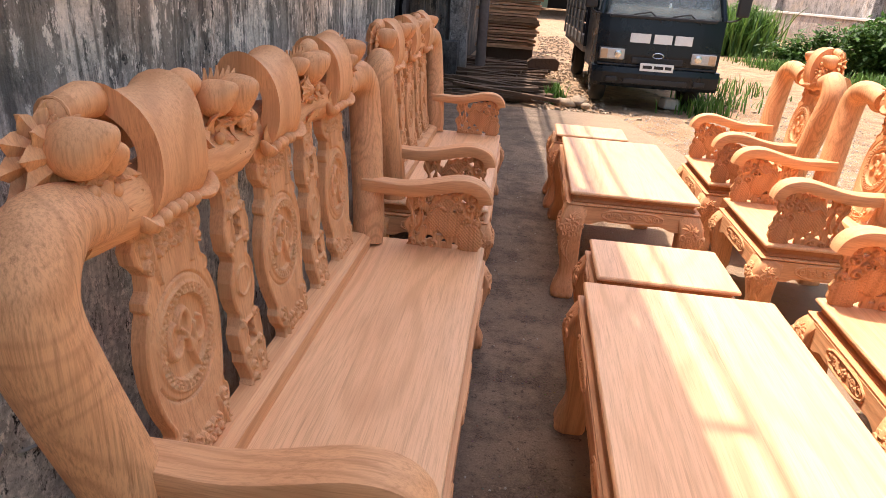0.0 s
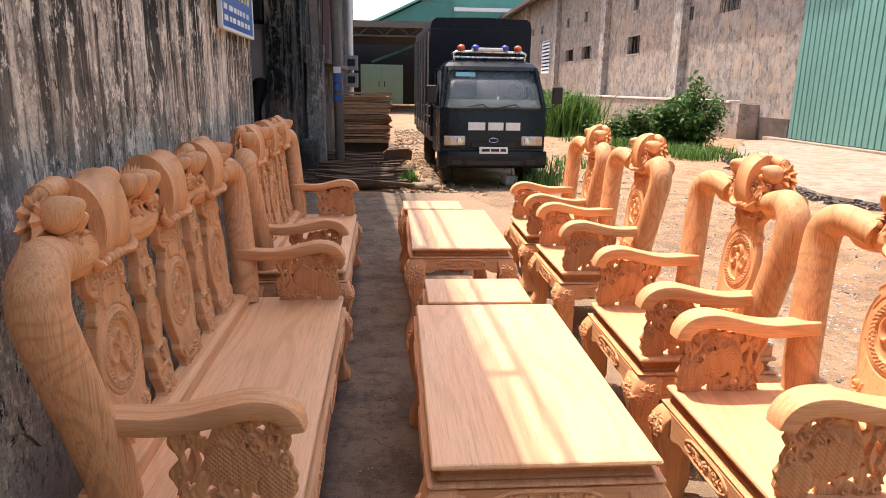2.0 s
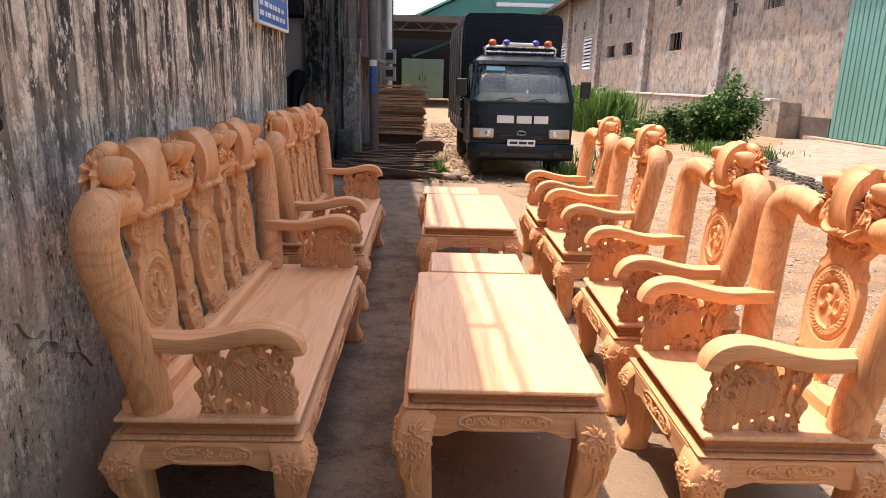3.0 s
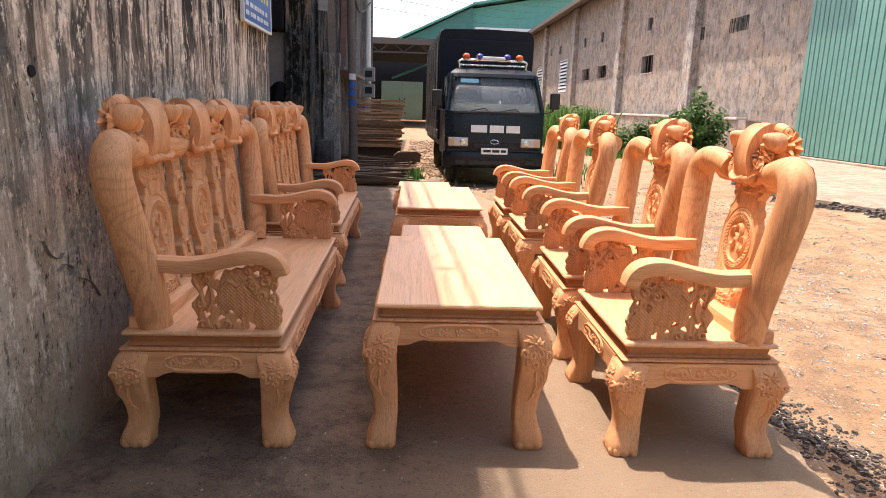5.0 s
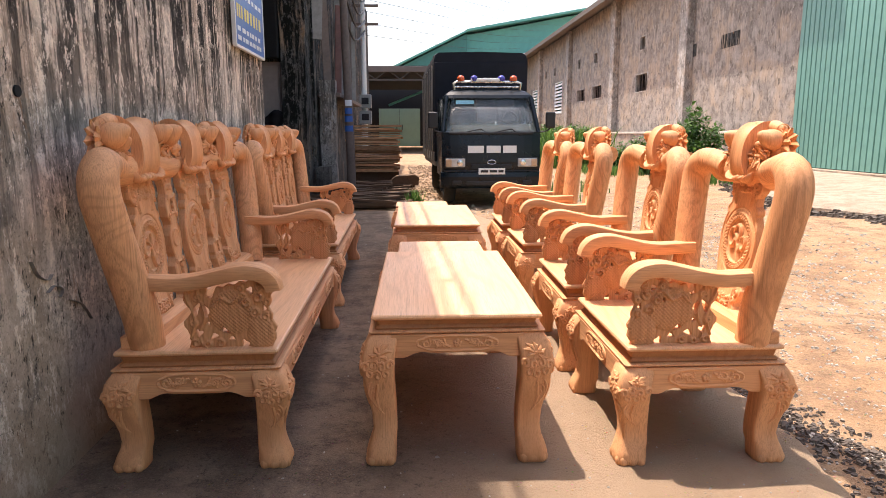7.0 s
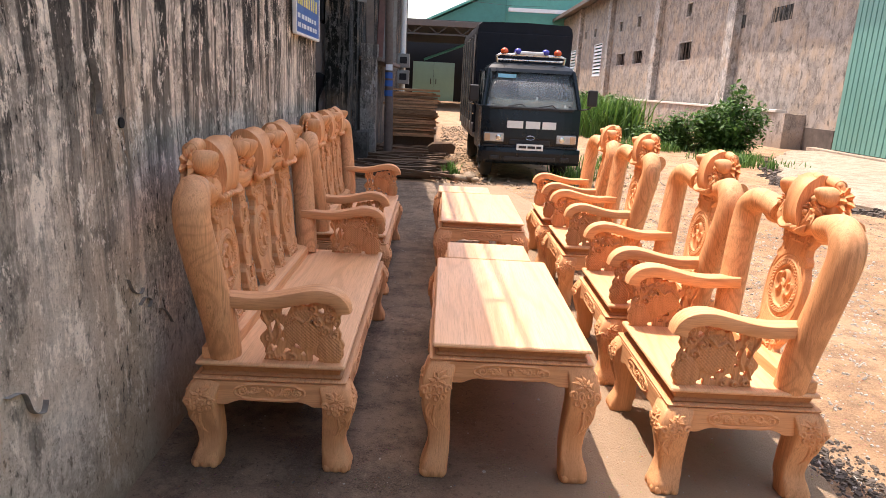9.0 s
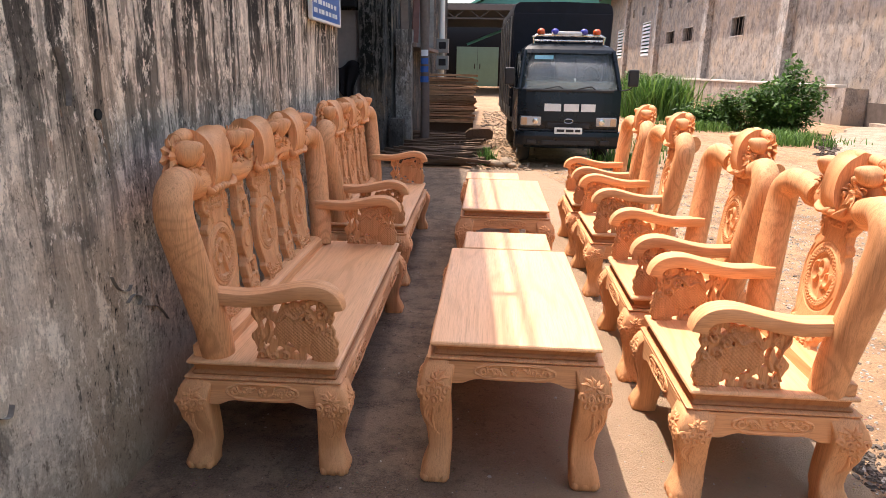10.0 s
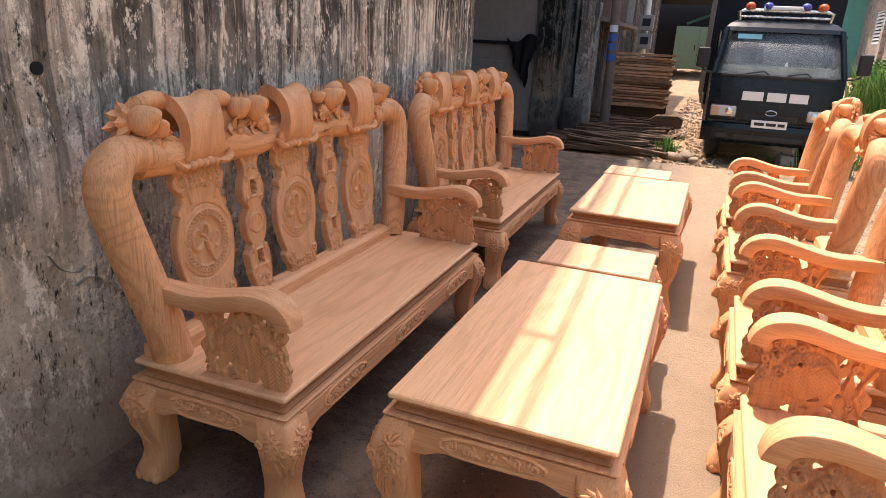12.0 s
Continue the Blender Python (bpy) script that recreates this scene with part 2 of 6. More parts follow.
EARTH = ground_material("beaten_earth", (0.33, 0.19, 0.10), (0.39, 0.26, 0.16), (0.20, 0.122, 0.075), stones=0.9, mottle=0.85)
# base tuned for the shaded side; the sand's paleness also lifts the sunlit side
CONCRETE = ground_material("worn_concrete", (0.185, 0.132, 0.095), (0.26, 0.182, 0.128), (0.09, 0.062, 0.045), mottle=0.8, sunlit_sand=(0.43, 0.295, 0.19), stones=0.5, scale=1.3, rough=0.85)
PAD = ground_material("pale_concrete", (0.34, 0.265, 0.20), (0.40, 0.315, 0.24), (0.24, 0.175, 0.125), stones=0.15)
STONE = plain("rubble_stone", (0.40, 0.36, 0.31), 0.9, grain=14, vary=0.45, depth=0.006)
DARK_STONE = plain("dark_rubble", (0.10, 0.078, 0.062), 0.9, grain=14, vary=0.6, depth=0.006)


# ---- geometry helpers ----
def link(name, me, mat, parent=None, smooth=False, label=""):
    if mat is not None:
        me.materials.append(mat)
    if smooth:
        me.polygons.foreach_set("use_smooth", [True] * len(me.polygons))
        me.set_sharp_from_angle(angle=radians(48))
    ob = new(name, me)
    if parent is not None:
        ob.parent = parent
    if label:
        ob["label"] = label
    return ob


def part(name, bm, mat, parent=None, label="", smooth=False):
    """One bmesh as one mesh object, under a thing or a part."""
    me = bpy.data.meshes.new(name)
    bmesh.ops.recalc_face_normals(bm, faces=bm.faces)
    bm.to_mesh(me)
    bm.free()
    return link(name, me, mat, parent, smooth, label)


def raw(name, verts, faces, mat, parent=None, label="", smooth=False):
    me = bpy.data.meshes.new(name)
    me.from_pydata([tuple(v) for v in verts], [], faces)
    me.validate()
    return link(name, me, mat, parent, smooth, label)


def thing(name, label, category, group="", kind="", at=None):
    ob = tagged(new(name), label, category, group, kind)
    ob.empty_display_size = 0.1
    if at is not None:
        ob.matrix_world = at
    return ob


def add_box(bm, x0, x1, y0, y1, z0, z1, bev=0.0, m=None, seg=2):
    t = bmesh.new()
    bmesh.ops.create_cube(t, size=1.0)
    for v in t.verts:
        v.co = Vector((x0 + (v.co.x + 0.5) * (x1 - x0), y0 + (v.co.y + 0.5) * (y1 - y0), z0 + (v.co.z + 0.5) * (z1 - z0)))
    if bev:
        bmesh.ops.bevel(t, geom=t.edges[:], offset=bev, segments=seg, affect="EDGES", profile=0.6)
    join(bm, t, m)
    return bm


def join(bm, t, m=None):
    """Moves the bmesh t, at the pose m, into bm."""
    new_verts = {}
    for v in t.verts:
        new_verts[v] = bm.verts.new(m @ v.co if m is not None else v.co)
    for f in t.faces:
        try:
            nf = bm.faces.new([new_verts[v] for v in f.verts])
            nf.smooth = f.smooth
        except ValueError:
            pass
    t.free()
    return bm


def box(x0, x1, y0, y1, z0, z1, bev=0.0, seg=2):
    return add_box(bmesh.new(), x0, x1, y0, y1, z0, z1, bev, seg=seg)


def rings_to(bm, rings, closed=True, caps=True):
    """Skins a list of rings of points."""
    rows = [[bm.verts.new(p) for p in r] for r in rings]
    n = len(rows[0])
    for a, b in zip(rows, rows[1:]):
        for i in range(n if closed else n - 1):
            j = (i + 1) % n
            bm.faces.new((a[i], a[j], b[j], b[i]))
    if caps and closed:
        bm.faces.new(rows[0][::-1])
        bm.faces.new(rows[-1])
    return bm


def tube(bm, pts, radii, seg=12, flat=1.0, caps=True, up=(0, 0, 1)):
    """A round tube along pts; flat squeezes it along its second cross axis."""
    pts = [Vector(p) for p in pts]
    if not hasattr(radii, "__len__"):
        radii = [radii] * len(pts)
    rings, prev = [], None
    for i, p in enumerate(pts):
        d = (pts[min(i + 1, len(pts) - 1)] - pts[max(i - 1, 0)]).normalized()
        if prev is None:
            a = d.cross(Vector(up))
            if a.length < 1e-3:
                a = d.cross(Vector((1, 0, 0)))
        else:
            a = prev - d * prev.dot(d)
        a.normalize()
        prev = a
        b = d.cross(a)
        r = radii[i]
        rings.append([p + a * (math.cos(k * math.tau / seg) * r) + b * (math.sin(k * math.tau / seg) * r * flat) for k in range(seg)])
    return rings_to(bm, rings, True, caps)


def smooth_path(pts, n):
    """A Catmull-Rom curve of n points through pts."""
    pts = [Vector(p) for p in pts]
    out, m = [], len(pts) - 1
    for k in range(n):
        s = k / (n - 1) * m
        i = min(int(s), m - 1)
        f = s - i
        p0, p1, p2, p3 = pts[max(i - 1, 0)], pts[i], pts[i + 1], pts[min(i + 2, m)]
        out.append(0.5 * ((2 * p1) + (p2 - p0) * f + (2 * p0 - 5 * p1 + 4 * p2 - p3) * f * f + (3 * p1 - p0 - 3 * p2 + p3) * f ** 3))
    return out


def ball(bm, centre, size, turn=(0, 0, 0), u=12, v=9, tip=0.0, crease=0.0):
    """An ellipsoid; tip draws its top to a point, crease sinks a furrow along its side, like a peach."""
    rot = Euler([radians(a) for a in turn]).to_matrix()
    t = bmesh.new()
    bmesh.ops.create_uvsphere(t, u_segments=u, v_segments=v, radius=1.0)
    for w in t.verts:
        c = w.co.copy()
        if crease:
            a = math.atan2(c.y, c.x)
            k = 1 - crease * math.exp(-(((a + math.pi / 2) / 0.28) ** 2))
            c.x *= k
            c.y *= k
        if tip and c.z > 0.55:
            c.z += tip * ((c.z - 0.55) / 0.45) ** 2
        w.co = Vector(centre) + rot @ Vector((c.x * size[0], c.y * size[1], c.z * size[2]))
    for f in t.faces:
        f.smooth = True
    return join(bm, t)


def leaf(bm, base, tipv, width, thick=0.012, bend=0.02):
    """A thick pointed leaf with a raised midrib from base to tipv."""
    a, b = Vector(base), Vector(tipv)
    d = b - a
    side = d.cross(Vector((0, 1, 0)))
    if side.length < 1e-4:
        side = Vector((1, 0, 0))
    side.normalize()
    up = side.cross(d).normalized()
    rings = []
    for k in range(6):
        s = k / 5
        w = width * (0.25 + 1.0 * math.sin(math.pi * min(1, s * 0.9 + 0.1)) ** 0.8) * (1 - s ** 3) + 0.001
        p = a + d * s + up * (bend * math.sin(math.pi * s))
        t = thick * (1 - 0.7 * s)
        rings.append([p - side * w, p + up * t * 0.4 - side * w * 0.45, p + up * t, p + up * t * 0.4 + side * w * 0.45, p + side * w, p - up * t])
    return rings_to(bm, rings)


def spiral(cx, cz, r, turns, start=0.0, n=16, grow=0.15, hand=1):
    return [(cx + hand * math.cos(start + math.tau * turns * k / (n - 1)) * r * (1 - (1 - grow) * k / (n - 1)), cz + math.sin(start + math.tau * turns * k / (n - 1)) * r * (1 - (1 - grow) * k / (n - 1))) for k in range(n)]


def relief(name, sdf, height, x0, x1, z0, z1, step, thick, mat, parent, bend=None, both=False, place=None, label="", smooth=True):
    """A carved board in the x-z plane: its outline and piercings where sdf is negative, its face raised by height, its back flat or alike."""
    nx, nz = int(round((x1 - x0) / step)) + 1, int(round((z1 - z0) / step)) + 1
    X, Z = np.meshgrid(np.linspace(x0, x1, nx), np.linspace(z0, z1, nz), indexing="ij")
    S = sdf(X, Z)
    cell = (S[:-1, :-1] + S[1:, :-1] + S[:-1, 1:] + S[1:, 1:]) < 0
    pad = np.pad(cell, 1)
    count = pad[:-1, :-1].astype(int) + pad[1:, :-1] + pad[:-1, 1:] + pad[1:, 1:]
    edge = (count > 0) & (count < 4)
    e = step * 0.3
    gx, gz = (sdf(X + e, Z) - sdf(X - e, Z)) / (2 * e), (sdf(X, Z + e) - sdf(X, Z - e)) / (2 * e)
    g2 = gx * gx + gz * gz + 1e-6
    k = S / g2
    dx, dz = np.clip(-k * gx, -step * 0.6, step * 0.6), np.clip(-k * gz, -step * 0.6, step * 0.6)
    X, Z = np.where(edge, X + dx, X), np.where(edge, Z + dz, Z)
    Hh = height(X, Z)
    Hh = np.where(edge, Hh - step * 0.5, Hh)
    off = bend(Z) if bend else 0.0 * Z
    used = count > 0
    index = -np.ones(used.shape, int)
    index[used] = np.arange(used.sum())
    n = int(used.sum())
    front = np.stack([X[used], (off - Hh)[used], Z[used]], 1)
    rear = np.stack([X[used], (off + thick + (Hh if both else 0 * Hh))[used], Z[used]], 1)
    faces = []
    for i, j in zip(*np.nonzero(cell)):
        a, b, c, d = int(index[i, j]), int(index[i + 1, j]), int(index[i + 1, j + 1]), int(index[i, j + 1])
        faces.append((a, b, c, d))
        faces.append((a + n, d + n, c + n, b + n))
        if not pad[i + 1, j]:
            faces.append((a, a + n, b + n, b))
        if not pad[i + 1, j + 2]:
            faces.append((c, c + n, d + n, d))
        if not pad[i, j + 1]:
            faces.append((d, d + n, a + n, a))
        if not pad[i + 2, j + 1]:
            faces.append((b, b + n, c + n, c))
    verts = np.concatenate([front, rear])
    me = bpy.data.meshes.new(name)
    me.from_pydata(verts.tolist(), [], faces)
    if place is not None:
        me.transform(place)
    ob = link(name, me, mat, parent, False, label)
    if smooth:
        side = np.array([len(set(v < n for v in f)) == 1 for f in faces])
        me.polygons.foreach_set("use_smooth", side.tolist())
    return ob


# ---- setting ----
def structure(name, bm, mat, label, category, parent=None):
    return tagged(part(name, bm, mat, parent), label, category, kind="structure")


def ground_height(x, y):
    rut = 0.030 * math.sin(2.1 * x + 0.5 * y + 1.5 * noise.noise(Vector((x * 0.4, y * 0.4, 9)))) * min(1.0, max(0.0, (x - 2.4) / 1.2)) if x < 9 else 0.0
    return -0.045 + rut + 0.022 * noise.noise(Vector((x * 5.5, y * 5.5, 2.0))) + 0.02 * noise.noise(Vector((x * 0.6, y * 0.6, 0.3))) + 0.010 * noise.noise(Vector((x * 2.3, y * 2.3, 4.0)))


# the earth, fine near the walk and coarse to the horizon
def axis_steps(lo, hi, a, b, fine):
    v = list(np.arange(a, b + 1e-6, fine))
    step, x = fine, a
    while x > lo:
        step *= 1.35
        x -= step
        v.insert(0, x)
    step, x = fine, b
    while x < hi:
        step *= 1.35
        x += step
        v.append(x)
    return v


gx, gy = axis_steps(-900, 900, -2.0, 9.0, 0.09), axis_steps(-900, 1500, -3.0, 13.0, 0.09)
gv = [(x, y, ground_height(x, y) - (0.06 if x < -1.2 else 0.0)) for x in gx for y in gy]
ny = len(gy)
gf = [(i * ny + j, (i + 1) * ny + j, (i + 1) * ny + j + 1, i * ny + j + 1) for i in range(len(gx) - 1) for j in range(ny - 1)]
tagged(raw("ground", gv, gf, EARTH, smooth=True), "sunlit beaten earth yard with dust and grit", "ground", kind="structure")


def slab_edge(y):
    """The broken right edge of the concrete, by distance along the wall."""
    base = np.interp(y, (-6, 0.5, 1.5, 3.0, 5.0, 7.0, 9.3), (1.95, 1.98, 2.03, 2.15, 2.05, 1.75, 1.25))
    return float(base) + 0.07 * noise.noise(Vector((y * 1.3, 2.0, 0))) + 0.05 * noise.noise(Vector((y * 5.0, 7.0, 0)))


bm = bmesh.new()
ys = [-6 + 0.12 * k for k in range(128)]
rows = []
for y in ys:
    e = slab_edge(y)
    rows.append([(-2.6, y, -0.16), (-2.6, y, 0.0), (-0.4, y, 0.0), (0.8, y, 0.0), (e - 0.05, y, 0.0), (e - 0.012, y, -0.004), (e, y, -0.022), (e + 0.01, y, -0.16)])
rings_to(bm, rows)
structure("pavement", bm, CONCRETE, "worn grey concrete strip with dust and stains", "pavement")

# left wall: it runs a little away from the walk
WALL = pose(-0.868, 0, 0, 0, 0, 1.35)
bm = bmesh.new()
nz, nyw = 28, 60
front = [[Vector((0.012 * noise.noise(Vector((0, y * 0.9, z * 0.9))) + 0.004 * noise.noise(Vector((3, y * 6, z * 6))), y, z)) for z in np.linspace(-0.1, 6.2, nz)] for y in np.linspace(-6.0, 4.86, nyw)]
rows = [[*r, Vector((-0.22, r[-1].y, 6.2)), Vector((-0.22, r[0].y, -0.1))] for r in front]
rings_to(bm, rows)
wall = structure("wall_left", bm, WALL_LEFT, "old plaster wall with black mould streaks and peeling paint", "wall")
wall.matrix_world = WALL
# solid black plug: its colour stands in for the hole's inner shade
bm = bmesh.new()
tube(bm, [(0.0, 0.0, 0.0), (-0.09, 0.0, 0.0)], 0.020, 10)
hole = tagged(part("wall_hole", bm, plain("hole_shade_black", (0.01, 0.01, 0.01), 1.0)), "small broken hole in the plaster, its shade painted black", "hole", kind="structure")
hole.matrix_world = pose(-0.884, 0.79, 1.402)


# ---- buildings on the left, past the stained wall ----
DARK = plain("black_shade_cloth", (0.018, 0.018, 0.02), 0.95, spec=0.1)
GREY_BOARD = plain("grey_painted_board", (0.23, 0.205, 0.195), 0.7, grain=9, vary=0.2)
PALE_BOARD = plain("pale_weathered_board", (0.26, 0.25, 0.235), 0.8, grain=16, vary=0.35, depth=0.003)
RED_SHEET = plain("faded_red_sheet", (0.24, 0.11, 0.09), 0.6, grain=12, vary=0.35)
BROWN_POST = plain("brown_timber_post", (0.17, 0.13, 0.11), 0.85, grain=18, vary=0.35, depth=0.004)
WHITE_METAL = plain("white_painted_metal", (0.72, 0.72, 0.70), 0.45, grain=25, vary=0.12)
BLUE_SIGN = plain("blue_sign_enamel", (0.035, 0.12, 0.40), 0.35, grain=12, vary=0.2)
WHITE_SIGN = plain("white_sign_paint", (0.75, 0.76, 0.78), 0.4, grain=25, vary=0.1)
YELLOW_SIGN = plain("yellow_sign_paint", (0.75, 0.62, 0.16), 0.4, grain=25, vary=0.1)
CABLE = plain("black_cable", (0.02, 0.02, 0.022), 0.6)

def eave_x(y):
    """The uneven edge of the eave."""
    return -0.81 - 0.078 * (y - 2.42) + 0.05 * noise.noise(Vector((y * 1.1, 3.0, 0))) + 0.035 * noise.noise(Vector((y * 4.0, 8.0, 0)))


# roof over the wall: its eave shades the settees and half of the tables
bm = bmesh.new()
rings_to(bm, [[(-7.0, y, 6.75), (eave_x(y), y, 6.0), (eave_x(y), y, 6.07), (-7.0, y, 6.85)] for y in np.linspace(-9, 24, 331)])
structure("roof", bm, plain("grey_roof_sheet", (0.25, 0.25, 0.25), 0.6, grain=8), "grey sheet roof with an eave above the wall", "roof")
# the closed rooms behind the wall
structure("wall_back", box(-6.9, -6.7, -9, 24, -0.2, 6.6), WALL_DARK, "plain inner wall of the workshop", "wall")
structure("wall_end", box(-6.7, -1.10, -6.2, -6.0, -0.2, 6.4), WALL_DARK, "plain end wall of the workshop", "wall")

# added wall out of view: holds back skylight and bounces sun from behind
structure("wall_behind", box(-1.09, 2.9, -5.4, -5.15, -0.2, 3.6), WALL_LEFT, "unseen plaster wall behind the camera, added to cut skylight", "wall")

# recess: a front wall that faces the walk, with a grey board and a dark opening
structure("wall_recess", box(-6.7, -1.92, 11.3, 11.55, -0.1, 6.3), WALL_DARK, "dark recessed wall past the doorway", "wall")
bm = box(-3.4, -2.03, 11.18, 11.26, 0.0, 2.58, 0.01)
board = tagged(part("door_1", bm, GREY_BOARD), "tall grey boarded door in the shaded recess", "door", kind="structure")
part("rail", box(-3.42, -2.03, 11.13, 11.175, 1.50, 1.56, 0.008), DARK, board)
part("lower_panel", box(-3.3, -2.10, 11.15, 11.178, 0.12, 1.22, 0.01), GREY_BOARD, board)
part("upper_panel", box(-3.3, -2.10, 11.15, 11.178, 1.50, 2.50, 0.01), GREY_BOARD, board)
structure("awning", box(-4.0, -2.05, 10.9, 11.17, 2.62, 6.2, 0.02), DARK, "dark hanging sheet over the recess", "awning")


def cloth():
    bm = bmesh.new()
    rows = []
    for i in range(15):
        s = i / 14
        row = []
        for j in range(11):
            q = j / 10
            w = 0.56 * (1 - 0.66 * q) + 0.05 * math.sin(q * 9)
            row.append((-2.30 + (s - 0.5) * w + 0.03 * q, 11.06 + 0.03 * math.sin(s * 15 + q * 3) - 0.02 * q, 1.62 - (0.50 + 0.34 * s) * q - 0.08 * math.sin(s * 6) * (1 - q)))
        rows.append(row)
    rings_to(bm, rows, closed=False, caps=False)
    ob = part("hanging_cloth", bm, plain("black_fabric", (0.016, 0.015, 0.017), 0.95, spec=0.05), smooth=True)
    ob.modifiers.new("thick", "SOLIDIFY").thickness = 0.012
    tagged(ob, "crumpled black cloth hung over the door rail", "cloth")


cloth()


PILLAR_PALE = stained_wall("grey_concrete_pillar", (0.36, 0.34, 0.32), (0.12, 0.11, 0.10), (0.04, 0.038, 0.035), low=(0.16, 0.13, 0.11), top=3.0, thick=0.8)


def pillar(name, x0, x1, y0, y1, top, mat, label, rough=0.02):
    """An uneven masonry pillar."""
    bm = bmesh.new()
    rings = []
    for k in range(26):
        z = -0.06 + (top + 0.06) * k / 25
        ring = []
        for cx, cy in ((x0, y0), ((x0 + x1) / 2, y0), (x1, y0), (x1, (y0 + y1) / 2), (x1, y1), (x0, y1)):
            ring.append((cx + rough * noise.noise(Vector((cx * 3, z * 2.2, 1))), cy + rough * noise.noise(Vector((cy * 3, z * 2.2, 7))), z))
        rings.append(ring)
    rings_to(bm, rings)
    return structure(name, bm, mat, label, "pillar")


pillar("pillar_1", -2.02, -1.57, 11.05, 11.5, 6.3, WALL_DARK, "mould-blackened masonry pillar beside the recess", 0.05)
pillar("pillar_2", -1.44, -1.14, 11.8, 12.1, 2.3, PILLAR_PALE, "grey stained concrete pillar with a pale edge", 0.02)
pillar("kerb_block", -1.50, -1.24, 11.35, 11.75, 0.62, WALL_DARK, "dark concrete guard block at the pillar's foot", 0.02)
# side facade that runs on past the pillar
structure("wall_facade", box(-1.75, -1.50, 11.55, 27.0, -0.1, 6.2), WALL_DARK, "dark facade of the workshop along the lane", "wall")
sheets = ((-1.50, 11.62, 0.34, 6.1, PALE_BOARD, 3), (-1.30, 12.1, 0.16, 4.2, BROWN_POST, -2), (-1.20, 12.9, 0.14, 3.9, RED_SHEET, 2), (-1.22, 13.6, 0.20, 4.3, PALE_BOARD, 0), (-1.24, 14.6, 0.24, 4.2, RED_SHEET, -1), (-1.28, 15.6, 0.24, 4.2, BROWN_POST, 1), (-1.3, 16.8, 0.30, 4.2, PALE_BOARD, 0))
for k, (x, y, w, zt, mat, tip) in enumerate(sheets):
    z0 = 3.05 if k < 1 else 2.05
    ob = part("wall_board", box(-w / 2, w / 2, -0.02, 0.02, 0, zt - z0, 0.006), mat)
    ob.matrix_world = pose(x, y, z0, 0, tip, 25)
    tagged(ob, ("pale corrugated sheet hung high beside the pillar", "brown board fixed upright on the facade", "faded red sheet fixed upright on the facade", "pale weathered board fixed upright on the facade", "faded red sheet on the far facade", "brown upright board on the far facade", "wide pale board on the far facade")[k], "board", "boards on the facade")
beam = tagged(part("wall_beam", box(-1.5, -1.05, 11.9, 17.2, 1.98, 2.06, 0.01), BROWN_POST), "brown beam that carries the facade boards", "beam")

pole = thing("utility_post", "brown round post with blue notices pasted round it", "post", at=pose(-0.92, 12.45, 0))
part("shaft", tube(bmesh.new(), smooth_path([(0, 0, -0.05), (-0.01, 0, 1.4), (-0.055, 0, 3.2), (-0.09, 0, 5.4)], 14), [0.098 - 0.002 * k for k in range(14)], 14), BROWN_POST, pole, smooth=True)
for k, z in enumerate((1.30, 1.50, 1.66, 1.82)):
    bm = bmesh.new()
    rings_to(bm, [[(0.104 * math.cos(a), 0.104 * math.sin(a), zz) for a in np.linspace(radians(215 + 8 * k), radians(325), 7)] for zz in (z, z + 0.12)], closed=False, caps=False)
    n = part("notice", bm, BLUE_SIGN if k != 3 else WHITE_SIGN, pole)
    n.location = (-0.02 - 0.004 * k, 0, 0)
    n.modifiers.new("thick", "SOLIDIFY").thickness = 0.004

lamp_pole = thing("power_pole", "slim pale power pole with two meter boxes", "pole", at=pose(-1.18, 20.0, 0))
part("shaft", tube(bmesh.new(), [(0, 0, -0.1), (0, 0, 3.2), (0.02, 0, 6.4)], (0.10, 0.09, 0.075), 12), WHITE_METAL, lamp_pole, smooth=True)
for k, z in enumerate((1.55, 2.05)):
    b = part("meter_box", box(-0.14, 0.24, -0.34, -0.10, z, z + 0.42, 0.02), plain("grey_meter_box", (0.24, 0.25, 0.25), 0.5), lamp_pole)
    part("meter_window", box(-0.06, 0.16, -0.356, -0.341, z + 0.12, z + 0.32, 0.01), plain("dark_meter_glass", (0.03, 0.03, 0.035), 0.15), b)
for k in range(3):
    part("crossarm", box(-0.5, 0.5, -0.05, 0.05, 4.6 + 0.55 * k, 4.68 + 0.55 * k, 0.01), BROWN_POST, lamp_pole)


def wire(pts, r, label, group):
    ob = part("cable", tube(bmesh.new(), smooth_path(pts, 24), r, 6), CABLE, smooth=True)
    tagged(ob, label, "cable", group)


rnd = random.Random(5)
for k in range(7):
    z = 4.3 + 0.36 * k
    wire([(-1.15, 19.9, z), (4.5 + 0.6 * k, 42, 6.6 + 0.42 * k), (11 + 1.2 * k, 66, 9.6 + 0.55 * k)], 0.009, "thin black overhead cable across the lane", "overhead cables")
for k in range(5):
    x = -1.12 + 0.05 * k
    wire([(x - 0.05, 12.6, 4.4 + 0.25 * k), (x, 16, 3.6 + 0.3 * k + rnd.uniform(-0.2, 0.2)), (-1.1, 19.8, 4.4 + 0.3 * k)], 0.028, "sagging black service cable along the facade", "service cables")
